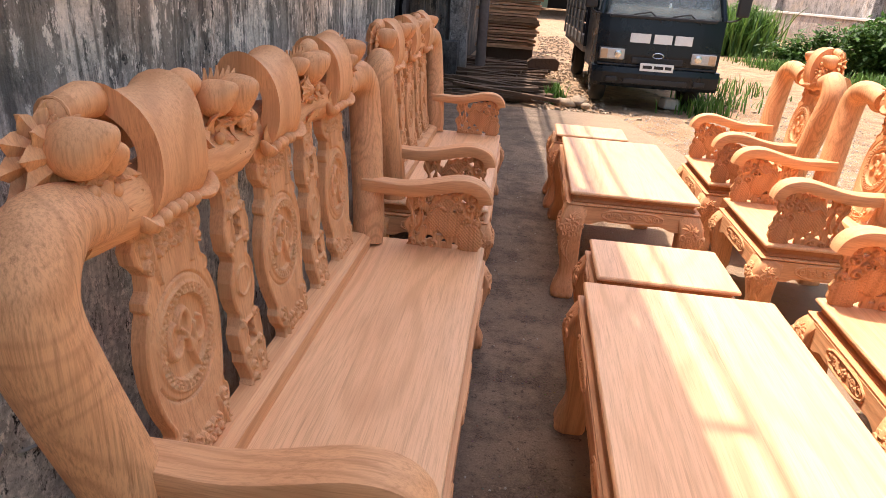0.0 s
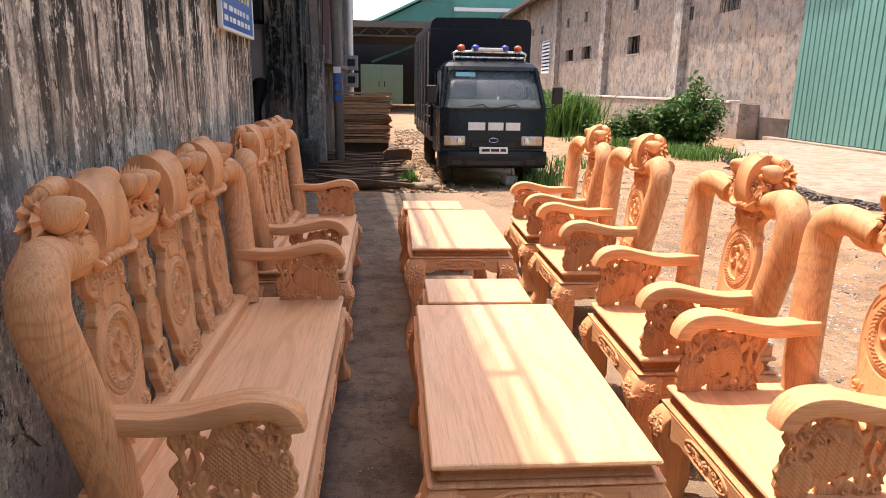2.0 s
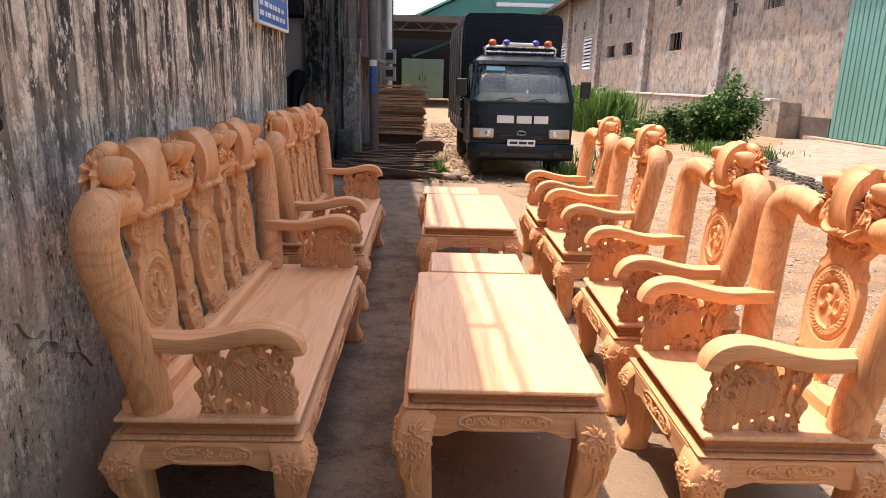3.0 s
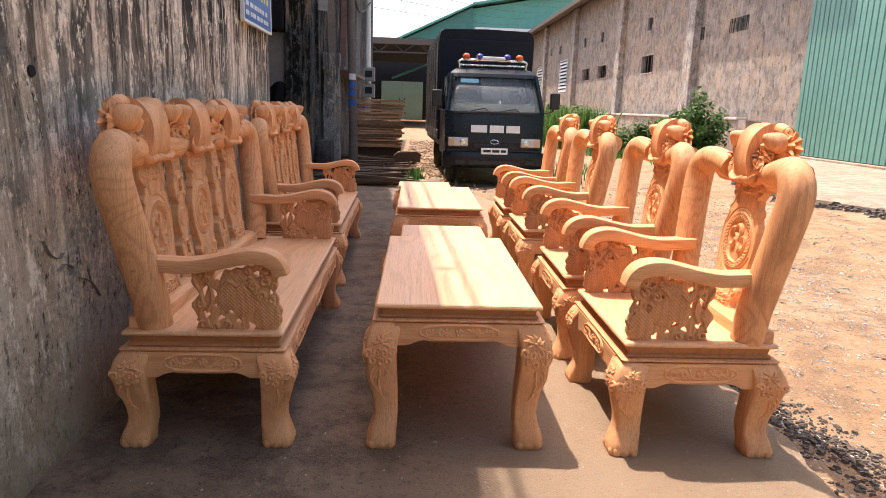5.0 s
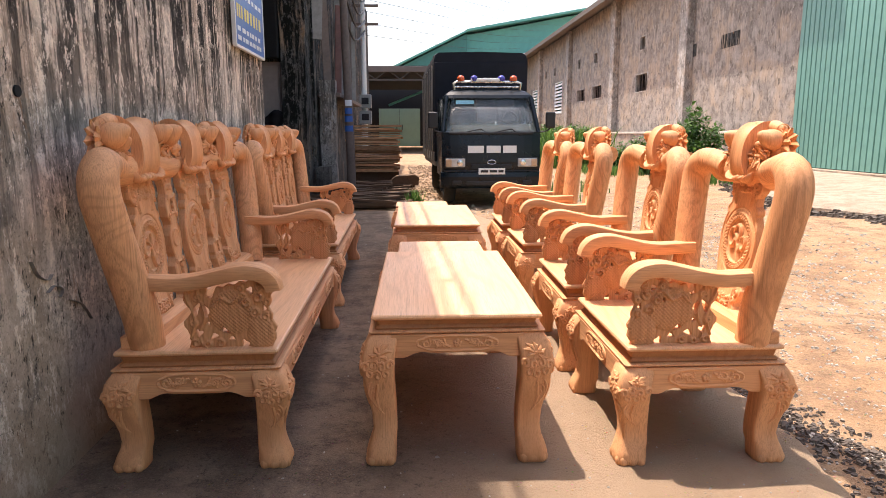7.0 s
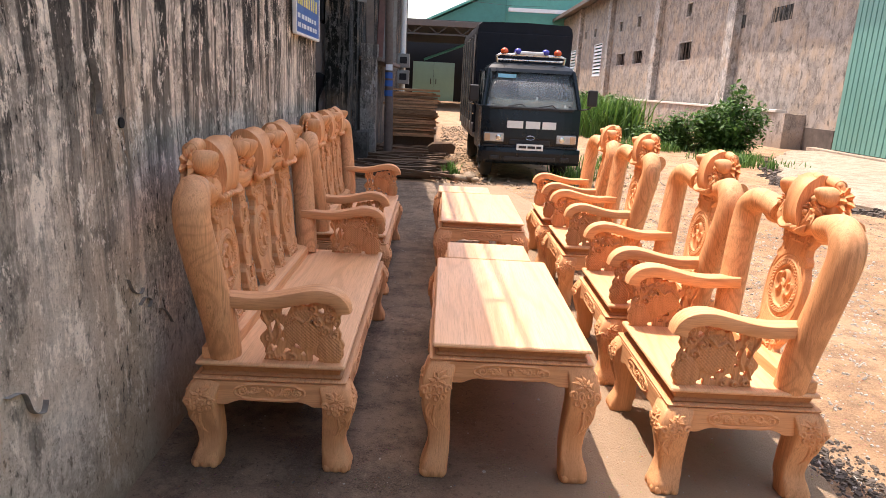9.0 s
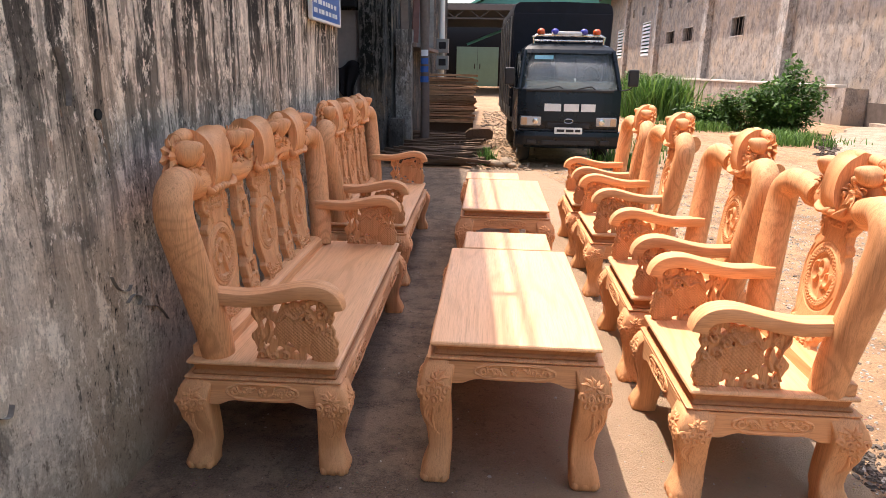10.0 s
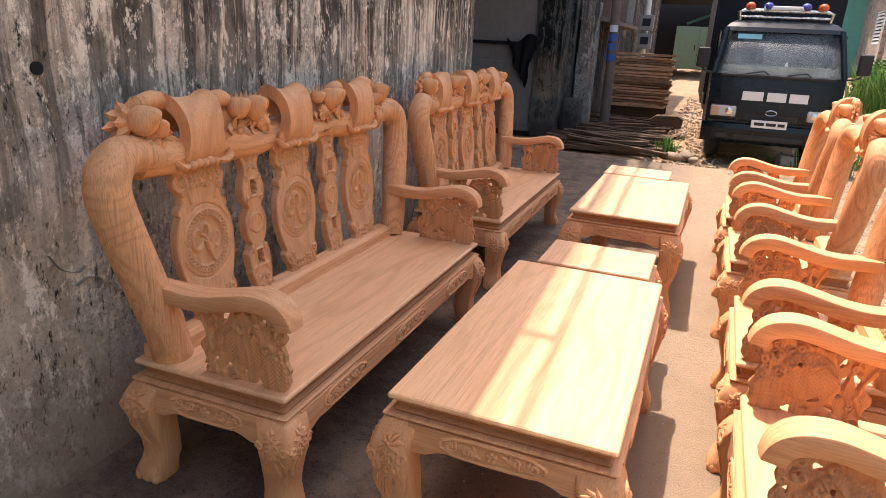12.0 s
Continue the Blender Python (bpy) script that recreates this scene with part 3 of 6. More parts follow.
# cables above the tables: their shadows lie along the boards
for x, z, r, slope in ((-0.47, 5.50, 0.016, -0.044), (-0.535, 5.45, 0.012, -0.052), (-0.60, 5.45, 0.030, -0.050), (-0.71, 5.50, 0.022, -0.047), (-0.86, 5.35, 0.026, -0.060), (-1.02, 5.40, 0.030, -0.062)):
    wire([(x - slope * 9, -8, z), (x, 1.5, z - 0.12), (x + slope * 11, 12.4, z)], r, "black service cable strung along the eave", "eave cables")
arm_bracket = thing("cable_bracket", "short steel bracket that carries the eave cables", "bracket", at=pose(-0.66, 2.72, 5.40))
part("bar", box(-0.42, 0.14, -0.018, 0.018, -0.03, 0.0, 0.004), CABLE, arm_bracket)
part("hanger", tube(bmesh.new(), [(-0.38, 0, -0.02), (-0.38, 0, 0.62)], 0.016, 8), CABLE, arm_bracket)

# the blue board on the wall, its writing too small to read
sign = thing("wall_sign", "blue enamel sign with white and yellow lines on the wall", "sign", at=WALL @ pose(0.016, 3.72, 1.93))
part("board", box(0.002, 0.026, 0.0, 1.05, 0.0, 0.75, 0.004), BLUE_SIGN, sign)
bm = bmesh.new()
for a in ((0, 1.05, -0.012, 0.010), (0, 1.05, 0.74, 0.762), (-0.012, 0.010, 0, 0.75), (1.04, 1.062, 0, 0.75)):
    add_box(bm, 0.0, 0.032, a[0], a[1], a[2], a[3], 0.003)
part("frame", bm, WHITE_METAL, sign)
rnd = random.Random(2)
for row, (z, h, mat) in enumerate(((0.05, 0.035, WHITE_SIGN), (0.12, 0.035, WHITE_SIGN), (0.22, 0.10, YELLOW_SIGN), (0.39, 0.035, WHITE_SIGN), (0.52, 0.14, YELLOW_SIGN))):
    y = 0.07
    while y < 0.93:
        w = rnd.uniform(0.03, 0.07) * (1.0 if h > 0.05 else 1.6)
        part("line", box(0.0262, 0.0285, y, min(0.98, y + w), z, z + h), mat, sign)
        y += w + rnd.uniform(0.025, 0.06)


SCAR = plain("grey_scar", (0.24, 0.21, 0.185), 0.95, grain=60, vary=0.5)


def crack(pts, w):
    """A thin dark scar on the plaster, along (y, z) on the wall."""
    bm = bmesh.new()
    path = smooth_path([(0.0, y, z) for y, z in pts], 18)
    rows = []
    for i, p in enumerate(path):
        q = w * (0.35 + 0.65 * math.sin(math.pi * (i + 0.5) / 18)) * (1 + 0.5 * noise.noise(p * 40))
        rows.append([(-0.02, p.y, p.z - q), (0.016, p.y, p.z - q * 0.5), (0.016, p.y, p.z + q * 0.5), (-0.02, p.y, p.z + q)])
    rings_to(bm, rows)
    ob = tagged(part("wall_crack", bm, SCAR), "thin dark scar across the old plaster", "crack", kind="structure")
    ob.matrix_world = WALL


for pts, w in ((((0.735, 0.83), (0.77, 0.775), (0.83, 0.745), (0.86, 0.76)), 0.006), (((0.82, 0.70), (0.87, 0.715), (0.92, 0.69), (0.90, 0.665)), 0.007), (((0.0, 0.72), (0.07, 0.70), (0.10, 0.63), (0.15, 0.60), (0.17, 0.63)), 0.008), (((0.60, 1.62), (0.63, 1.50), (0.62, 1.44)), 0.004), (((0.96, 0.64), (1.05, 0.60), (1.12, 0.52)), 0.004)):
    crack(pts, 0.28 * w)


# ---- long building on the right ----
XR = 13.0


def wall_grid(y0, y1, z0, z1, holes, x0, x1):
    """A wall across x0..x1 with openings (ya, yb, za, zb) cut through it."""
    ys_ = sorted({y0, y1, *[h[0] for h in holes], *[h[1] for h in holes]})
    zs_ = sorted({z0, z1, *[h[2] for h in holes], *[h[3] for h in holes]})
    bm = bmesh.new()

    def solid(i, j):
        if not (0 <= i < len(ys_) - 1 and 0 <= j < len(zs_) - 1):
            return False
        a, b = (ys_[i] + ys_[i + 1]) / 2, (zs_[j] + zs_[j + 1]) / 2
        return not any(h[0] < a < h[1] and h[2] < b < h[3] for h in holes)
    for i in range(len(ys_) - 1):
        for j in range(len(zs_) - 1):
            if not solid(i, j):
                continue
            a, b, c, d = ys_[i], ys_[i + 1], zs_[j], zs_[j + 1]
            quads = [[(x0, a, c), (x0, b, c), (x0, b, d), (x0, a, d)], [(x1, a, c), (x1, a, d), (x1, b, d), (x1, b, c)]]
            if not solid(i - 1, j):
                quads.append([(x0, a, c), (x0, a, d), (x1, a, d), (x1, a, c)])
            if not solid(i + 1, j):
                quads.append([(x0, b, c), (x1, b, c), (x1, b, d), (x0, b, d)])
            if not solid(i, j - 1):
                quads.append([(x0, a, c), (x1, a, c), (x1, b, c), (x0, b, c)])
            if not solid(i, j + 1):
                quads.append([(x0, a, d), (x0, b, d), (x1, b, d), (x1, a, d)])
            for q in quads:
                bm.faces.new([bm.verts.new(p) for p in q])
    bmesh.ops.remove_doubles(bm, verts=bm.verts, dist=1e-5)
    return bm


HOLES = [(34.3, 36.3, 3.45, 4.5), (43.2, 45.5, 3.55, 4.5), (47.6, 49.9, 3.55, 4.5), (34.9, 35.8, 5.7, 6.5), (44.4, 45.3, 5.95, 6.75), (49.2, 50.1, 6.0, 6.8), (58.0, 58.9, 6.2, 7.0), (62.0, 62.9, 6.3, 7.1), (55.2, 58.2, 2.9, 5.6), (66.5, 69.5, 2.9, 5.6)]
structure("wall_right", wall_grid(19.95, 80.0, -0.2, 9.3, HOLES, XR, XR + 0.28), WALL_RIGHT, "long weathered rendered wall of a warehouse", "wall")
structure("wall_right_inner", box(XR + 5, XR + 5.2, -25, 80, -0.2, 9.3), WALL_DARK, "plain inner wall of the warehouse", "wall")
COLUMN = stained_wall("column_render", (0.44, 0.40, 0.36), (0.28, 0.24, 0.21), (0.12, 0.10, 0.09), top=12.0, thick=0.5, rough_skin=0.2)
for k, y in enumerate((29.0, 40.0, 52.3, 64.5, 76.5)):
    structure("column_%d" % (k + 1), box(XR - 0.34, XR - 0.003, y - 0.45, y + 0.45, -0.2, 9.2, 0.02), COLUMN, "rendered column on the warehouse wall", "column")
bm = bmesh.new()
rings_to(bm, [[(XR - 1.25, y, 9.05), (XR - 1.25, y, 9.22), (XR + 6, y, 11.4), (XR + 6, y, 11.2)] for y in (19.0, 81.0)])
structure("roof_right", bm, plain("brown_roof_sheet", (0.22, 0.17, 0.14), 0.7, grain=6), "brown sheet roof with a deep eave", "roof")
structure("trim_eave", box(XR - 1.31, XR - 1.254, 19.0, 81.0, 8.93, 9.26, 0.01), plain("eave_board", (0.10, 0.075, 0.06), 0.7), "brown board along the eave", "trim")
for k, (a, b, c, d) in enumerate(HOLES):
    w = tagged(new("window_%d" % (k + 1)), "small unglazed window opening" if k < 8 else "tall louvred ventilation opening", "window", kind="structure")
    bm = bmesh.new()
    for q in ((a, a + 0.07, c, d), (b - 0.07, b, c, d), (a + 0.07, b - 0.07, c, c + 0.07), (a + 0.07, b - 0.07, d - 0.07, d)):
        add_box(bm, XR - 0.02, XR + 0.1, q[0] + 0.002, q[1] - 0.002, q[2] + 0.002, q[3] - 0.002)
    part("window_frame", bm, COLUMN if k < 8 else WHITE_METAL, w)
    if k < 3:
        for n in (1, 2, 3):
            part("bar", box(XR + 0.04, XR + 0.07, a + (b - a) * n / 4 - 0.02, a + (b - a) * n / 4 + 0.02, c + 0.07, d - 0.07), BROWN_POST, w)
    if k >= 8:
        for n in range(9):
            z = c + 0.16 + n * (d - c - 0.25) / 8.5
            ob = part("slat", box(-0.012, 0.012, a + 0.07, b - 0.07, -0.11, 0.11), WHITE_METAL, w)
            ob.matrix_world = pose(XR + 0.03, 0, z, 0, 28, 0)
for a, b, c, d in ((28.2, 28.55, 4.6, 5.15), (24.2, 25.8, 4.6, 5.15)):
    structure("vent_%d" % int(a), box(XR - 0.012, XR - 0.002, a, b, c, d, 0.003), WALL_DARK, "bricked-up dark vent in the wall", "vent")

# low wall at its foot, broken at the end
low = structure("wall_low", wall_grid(22.0, 46.0, -0.2, 1.2, [], 12.25, 12.5), WALL_RIGHT, "low rendered wall with a pale capping", "wall")
structure("trim_cap", box(12.18, 12.57, 22.6, 46.0, 1.203, 1.30, 0.015), plain("pale_capping", (0.55, 0.50, 0.44), 0.85, grain=8, vary=0.3), "pale capping of the low wall", "trim")
structure("wall_low_return", box(12.5, 12.99, 22.0, 22.25, -0.2, 1.18, 0.02), WALL_RIGHT, "end of the low wall", "wall")
structure("wall_stain", box(12.955, 12.997, 20.1, 21.9, -0.2, 0.75, 0.004), plain("black_stain", (0.10, 0.075, 0.06), 0.95, grain=4, vary=0.6), "black-stained plinth beside the shutter", "wall")

# ribbed green cladding
GREEN = plain("green_sheet_paint", (0.13, 0.285, 0.235), 0.45, grain=3, vary=0.12, depth=0.0)
bm = bmesh.new()
pts, y = [], 19.95
while y > -14:
    pts += [(XR - 0.10, y), (XR - 0.10, y - 0.19), (XR - 0.055, y - 0.205), (XR - 0.055, y - 0.235), (XR - 0.10, y - 0.25)]
    y -= 0.25
lo, hi = [bm.verts.new((a, b, 0.16)) for a, b in pts], [bm.verts.new((a, b, 9.4)) for a, b in pts]
for k in range(len(pts) - 1):
    bm.faces.new((lo[k], lo[k + 1], hi[k + 1], hi[k]))
structure("wall_cladding", bm, GREEN, "tall ribbed sheet cladding painted green", "wall")
structure("wall_cladding_back", box(XR - 0.04, XR + 0.2, -14, 19.93, -0.1, 9.4), WALL_DARK, "frame behind the green cladding", "wall")
structure("kerb", box(XR - 0.35, XR - 0.02, -14, 21.0, -0.2, 0.14, 0.02), PAD, "concrete kerb under the green cladding", "kerb")

# concrete apron before the cladding, cracked at its edge
def pad_edge(y):
    return float(np.interp(y, (-14, 4, 8, 9, 12, 16.5, 20), (8.6, 7.9, 7.3, 6.9, 7.4, 9.3, 11.6))) + 0.25 * noise.noise(Vector((y * 0.9, 0, 3))) + 0.12 * noise.noise(Vector((y * 3.5, 0, 9)))


rows = []
for y in np.arange(-14, 20.01, 0.2):
    e = pad_edge(y)
    rows.append([(e, y, -0.2), (e + 0.02, y, 0.035), (e + 0.12, y, 0.07), (XR - 0.36, y, 0.08), (XR - 0.36, y, -0.2)])
structure("pavement_pad", rings_to(bmesh.new(), rows), PAD, "pale sunlit concrete apron with a broken edge", "pavement")

# ---- far end of the lane ----
TEAL = plain("teal_roof_sheet", (0.10, 0.34, 0.28), 0.5, grain=2, vary=0.15, depth=0)
TEAL_DARK = plain("dark_teal_sheet", (0.05, 0.20, 0.17), 0.5, grain=2, vary=0.2, depth=0)
# steel darkened in its colour for the shed's shaded inside
SHADE = plain("shade_dark_steel", (0.05, 0.05, 0.05), 0.8)
far = thing("warehouse", "far green sheet-metal warehouse with two sloping roofs", "building", at=pose(0, 75, 0))
bm = bmesh.new()
rings_to(bm, [[(-2.2, y, 0), (6.4, y, 0), (6.4, y, 12.3), (-2.2, y, 8.2)] for y in (0.0, 30.0)])
part("wall", bm, TEAL_DARK, far)
bm = bmesh.new()
rings_to(bm, [[(-3.2, y, 7.9), (6.5, y, 12.5), (6.5, y, 12.7), (-3.2, y, 8.15)] for y in (-0.6, 30.0)])
part("roof", bm, TEAL, far)
bm = bmesh.new()
rings_to(bm, [[(6.42, y, 0), (22.0, y, 0), (22.0, y, 15.0), (6.42, y, 12.2)] for y in (0.5, 30.0)])
part("wall", bm, TEAL, far)
part("gutter", box(6.6, 15.5, -0.9, -0.5, 9.7, 10.1, 0.03), WHITE_METAL, far)
bm = bmesh.new()
rings_to(bm, [[(6.3, y, 12.45), (22.2, y, 15.2), (22.2, y, 15.45), (6.3, y, 12.7)] for y in (-0.7, 30.0)])
part("roof", bm, TEAL, far)

shed = thing("open_shed", "open-fronted steel shed with a dark trussed roof", "shed", at=pose(0, 42, 0))
# roof cut short, an added gap that lets daylight reach the gate
part("roof", box(-9, 6.5, 0, 20.6, 5.35, 5.55), SHADE, shed)
part("fascia", box(-9, 6.5, -0.12, -0.01, 5.15, 5.5, 0.02), plain("grey_fascia", (0.09, 0.08, 0.075), 0.7), shed)
for x in (-8.9, -2.9, 3.0, 6.3):
    part("post", box(x - 0.1, x + 0.1, 0.0, 0.2, 0, 5.34, 0.02), SHADE, shed)
for k in range(9):
    bm = bmesh.new()
    x = -8.5 + 1.6 * k
    tube(bm, [(x, 0.1, 4.7), (x + 0.8, 0.1, 5.3), (x + 1.6, 0.1, 4.7)], 0.04, 6)
    part("truss_web", bm, SHADE, shed)
part("truss_chord", box(-9, 6.4, 0.05, 0.15, 4.62, 4.72), SHADE, shed)
part("brace", tube(bmesh.new(), [(-1.5, 6, 3.3), (3.5, 6, 5.3)], 0.09, 8), TEAL_DARK, shed)
# near-black: the shed's inner dark is put into this wall's colour
part("back_wall", box(-9, 6.5, 22.4, 22.7, 0, 6.0), plain("shade_black_sheet", (0.018, 0.018, 0.018), 0.85), shed)
part("side_wall", box(-9.2, -9.02, 0, 22.7, 0, 5.34), SHADE, shed)
gate = thing("sheet_gate", "pale green sheet-metal gate at the end of the lane", "gate", at=pose(-3.1, 64.0, 0))
LGREEN = plain("pale_green_paint", (0.33, 0.56, 0.48), 0.5, grain=2, vary=0.1, depth=0)
for k in range(2):
    leaf_ = part("gate_leaf", box(2.02 * k, 2.02 * k + 2.0, 0, 0.06, 0.02, 3.65, 0.01), LGREEN, gate)
    part("latch", box(2.02 * k + 1.7 - 1.5 * k, 2.02 * k + 1.78 - 1.5 * k, -0.05, -0.002, 1.6, 2.1, 0.01), SHADE, leaf_)


# ---- truck ----
NAVY = plain("dark_blue_green_truck_paint", (0.004, 0.008, 0.012), 0.3, spec=0.3, grain=5, vary=0.3, depth=0.0)
PLASTIC = plain("black_plastic", (0.018, 0.018, 0.02), 0.5, grain=30)
CANVAS = plain("black_canvas", (0.016, 0.017, 0.022), 0.8, spec=0.2, grain=6, vary=0.4, depth=0.006)
RUBBER = plain("tyre_rubber", (0.025, 0.024, 0.023), 0.85, grain=20, vary=0.3)
CHROME = plain("worn_chrome", (0.62, 0.62, 0.60), 0.25, 1.0, grain=20, vary=0.15)
STEEL = plain("dusty_steel", (0.33, 0.30, 0.27), 0.5, 0.7, grain=16)
WHITE = plain("white_lettering_paint", (0.80, 0.80, 0.78), 0.5, grain=40, vary=0.08)
LENS = plain("lamp_lens", (0.50, 0.48, 0.45), 0.12, spec=0.6, grain=60, vary=0.3)
AMBER = plain("orange_lamp_dome", (0.62, 0.10, 0.03), 0.2, spec=0.6, grain=40, vary=0.1)
BLUE_DOME = plain("blue_lamp_dome", (0.06, 0.06, 0.34), 0.2, spec=0.6, grain=40, vary=0.1)
CABIN = plain("grey_cabin_trim", (0.10, 0.10, 0.105), 0.7)


def glass_material():
    m, tree, shader, node = material("windscreen_glass", 0.03, spec=0.5)
    shader.inputs["Base Color"].default_value = (0.62, 0.72, 0.74, 1)
    shader.inputs["Transmission Weight"].default_value = 1.0
    shader.inputs["IOR"].default_value = 1.45
    # this dust layer is painted sky reflection, a pale diffuse mix over the glass
    dust = tree.nodes.new("ShaderNodeBsdfDiffuse")
    sky_sheen = node("TexNoise", Vector=coords(node), Scale=2.5, Detail=4.0)
    tree.links.new(ramp(node, sky_sheen, (0.3, (0.12, 0.14, 0.15)), (0.7, (0.36, 0.39, 0.41))), dust.inputs["Color"])
    mx = tree.nodes.new("ShaderNodeMixShader")
    mx.inputs[0].default_value = 0.30
    tree.links.new(shader.outputs[0], mx.inputs[1])
    tree.links.new(dust.outputs[0], mx.inputs[2])
    tree.links.new(mx.outputs[0], tree.nodes["Material Output"].inputs["Surface"])
    return m


GLASS = glass_material()


def build_truck():
    t = thing("truck", "dark blue-green light truck with a black canvas cargo cover", "truck", at=pose(1.775, 10.02, 0, 0, 0, 2.2))
    # cab shell: pillars, roof, front panel and sides, open at the windows
    W, F, R = 0.80, 0.0, 1.35

    def front(z):
        return float(np.interp(z, (0.45, 0.75, 1.0, 1.28, 1.9, 2.02), (0.03, 0.0, 0.015, 0.05, 0.36, 0.46)))

    def half(z):
        return float(np.interp(z, (0.45, 1.28, 1.9, 2.02), (0.865, 0.875, 0.78, 0.70)))
    bm = bmesh.new()
    rings_to(bm, [[(x * half(z), front(z) + 0.05 * abs(x) ** 4, z) for x in np.linspace(-1, 1, 13)] + [(half(z), R, z), (-half(z), R, z)] for z in (0.50, 0.62, 0.75, 0.9, 1.05, 1.18, 1.27)])
    part("cab_lower", bm, NAVY, t, smooth=False)
    bm = bmesh.new()
    rings_to(bm, [[(x * half(z) * k, front(z) + 0.03 + 0.05 * abs(x) ** 4 + o, z) for x in np.linspace(-1, 1, 13)] + [(half(z) * k, R - o, z), (-half(z) * k, R - o, z)] for z, k, o in ((1.87, 1.0, -0.03), (1.93, 1.01, -0.03), (1.99, 0.98, 0.0), (2.03, 0.90, 0.08))])
    part("cab_roof", bm, NAVY, t)
    for s in (-1, 1):
        part("windscreen_pillar", tube(bmesh.new(), [(s * half(1.26) * 0.97, front(1.26) + 0.055, 1.26), (s * half(1.6) * 0.97, front(1.6) + 0.06, 1.6), (s * half(1.9) * 0.97, front(1.9) + 0.06, 1.9)], 0.042, 8), NAVY, t, smooth=True)
        part("rear_pillar", box(s * 0.80 - 0.05, s * 0.80 + 0.05, R - 0.22, R, 1.26, 1.9, 0.02), NAVY, t)
        part("door_frame", tube(bmesh.new(), [(s * 0.86, 0.72, 1.27), (s * 0.79, 0.74, 1.88)], 0.025, 8), NAVY, t, smooth=True)
        part("side_glass", box(s * 0.825 - 0.004, s * 0.825 + 0.004, 0.42, R - 0.2, 1.3, 1.86), GLASS, t)
    part("cab_back", box(-0.72, 0.72, R - 0.05, R - 0.01, 1.26, 1.9), CABIN, t)
    bm = bmesh.new()
    rows = [[(x * half(z) * 0.945, front(z) + 0.035 + 0.05 * abs(x) ** 4 + dy, z) for x in np.linspace(-1, 1, 11)] for z, dy in ((1.275, 0.0), (1.5, 0.0), (1.88, 0.0))]
    rings_to(bm, rows, closed=False, caps=False)
    ws = part("windscreen", bm, GLASS, t, "curved windscreen glass", smooth=True)
    ws.modifiers.new("thick", "SOLIDIFY").thickness = 0.006
    ws.visible_shadow = False
    part("sticker", box(-0.60, -0.28, front(1.78) + 0.006, front(1.78) + 0.010, 1.765, 1.83), plain("pale_blue_sticker", (0.25, 0.62, 0.82), 0.4), t).rotation_euler = (0, 0, 0)
    gasket = bmesh.new()
    loop = [(x * half(z) * 0.955, front(z) + 0.03 + 0.05 * abs(x) ** 4, z) for x, z in [(k / 5 - 1, 1.27) for k in range(11)] + [(1, 1.27 + 0.1 * k) for k in range(1, 7)] + [(1 - k / 5, 1.89) for k in range(11)] + [(-1, 1.89 - 0.1 * k) for k in range(1, 7)]]
    tube(gasket, loop + loop[:1], 0.016, 6)
    part("gasket", gasket, PLASTIC, t, smooth=True)
    # cabin: dashboard, seats, wheel
    part("dashboard", box(-0.72, 0.72, 0.12, 0.45, 1.18, 1.33, 0.05), CABIN, t)
    for x in (-0.42, 0.05, 0.42):
        part("cab_seat", box(x - 0.2, x + 0.2, 0.95, 1.10, 1.2, 1.62, 0.05), CABIN, t)
    ringp = [(0.42 + 0.19 * math.cos(a), 0.52 + 0.06 * math.sin(a), 1.40 + 0.15 * math.sin(a)) for a in np.linspace(0, math.tau, 21)]
    part("steering_wheel", tube(bmesh.new(), ringp, 0.014, 6), PLASTIC, t, smooth=True)
    for x, h in ((0.10, 0.14), (0.16, 0.11)):
        part("ornament", ball(bmesh.new(), (x, 0.22, 1.33 + h / 2), (0.025, 0.025, h / 2)), WHITE, t, smooth=True)
    # front panel details
    part("grille_strip", box(-0.83, 0.83, -0.012, 0.05, 0.585, 0.615, 0.008), PLASTIC, t)
    part("grille", box(-0.36, 0.36, -0.010, 0.03, 0.63, 0.72, 0.012), PLASTIC, t)
    bm = bmesh.new()
    tube(bm, [(0.075 * math.cos(a), -0.016, 0.755 + 0.036 * math.sin(a)) for a in np.linspace(0, math.tau, 19)], 0.008, 6)
    part("badge", bm, CHROME, t, smooth=True)
    for s in (-1, 1):
        lamp_ = part("headlight", box(s * 0.64 - 0.19, s * 0.64 + 0.19, -0.004, 0.1, 0.655, 0.835, 0.03), PLASTIC, t)
        part("lens", box(s * 0.64 - 0.175, s * 0.64 + 0.175, -0.018, 0.04, 0.668, 0.822, 0.028, 3), LENS, lamp_)
        part("reflector", ball(bmesh.new(), (s * 0.56, -0.016, 0.745), (0.055, 0.008, 0.055)), CHROME, lamp_, smooth=True)
        part("indicator", box(s * 0.755 - 0.05, s * 0.755 + 0.05, -0.024, 0.0, 0.68, 0.81, 0.012), plain("amber_lens", (0.55, 0.36, 0.22), 0.2), lamp_)
    bm = bmesh.new()
    rings_to(bm, [[(x * 0.90, -0.09 + 0.07 * abs(x) ** 4 + d, z) for x in np.linspace(-1, 1, 13)] + [(0.90, 0.25, z), (-0.90, 0.25, z)] for z, d in ((0.30, 0.05), (0.35, 0.01), (0.50, 0.0), (0.575, 0.015), (0.582, 0.06))])
    part("bumper", bm, NAVY, t)
    part("bumper_vent", box(-0.45, 0.45, -0.097, -0.05, 0.36, 0.43, 0.01), PLASTIC, t)
    for s in (-1, 1):
        part("fog_lamp", box(s * 0.62 - 0.08, s * 0.62 + 0.08, -0.090, -0.04, 0.37, 0.44, 0.015), PLASTIC, t)
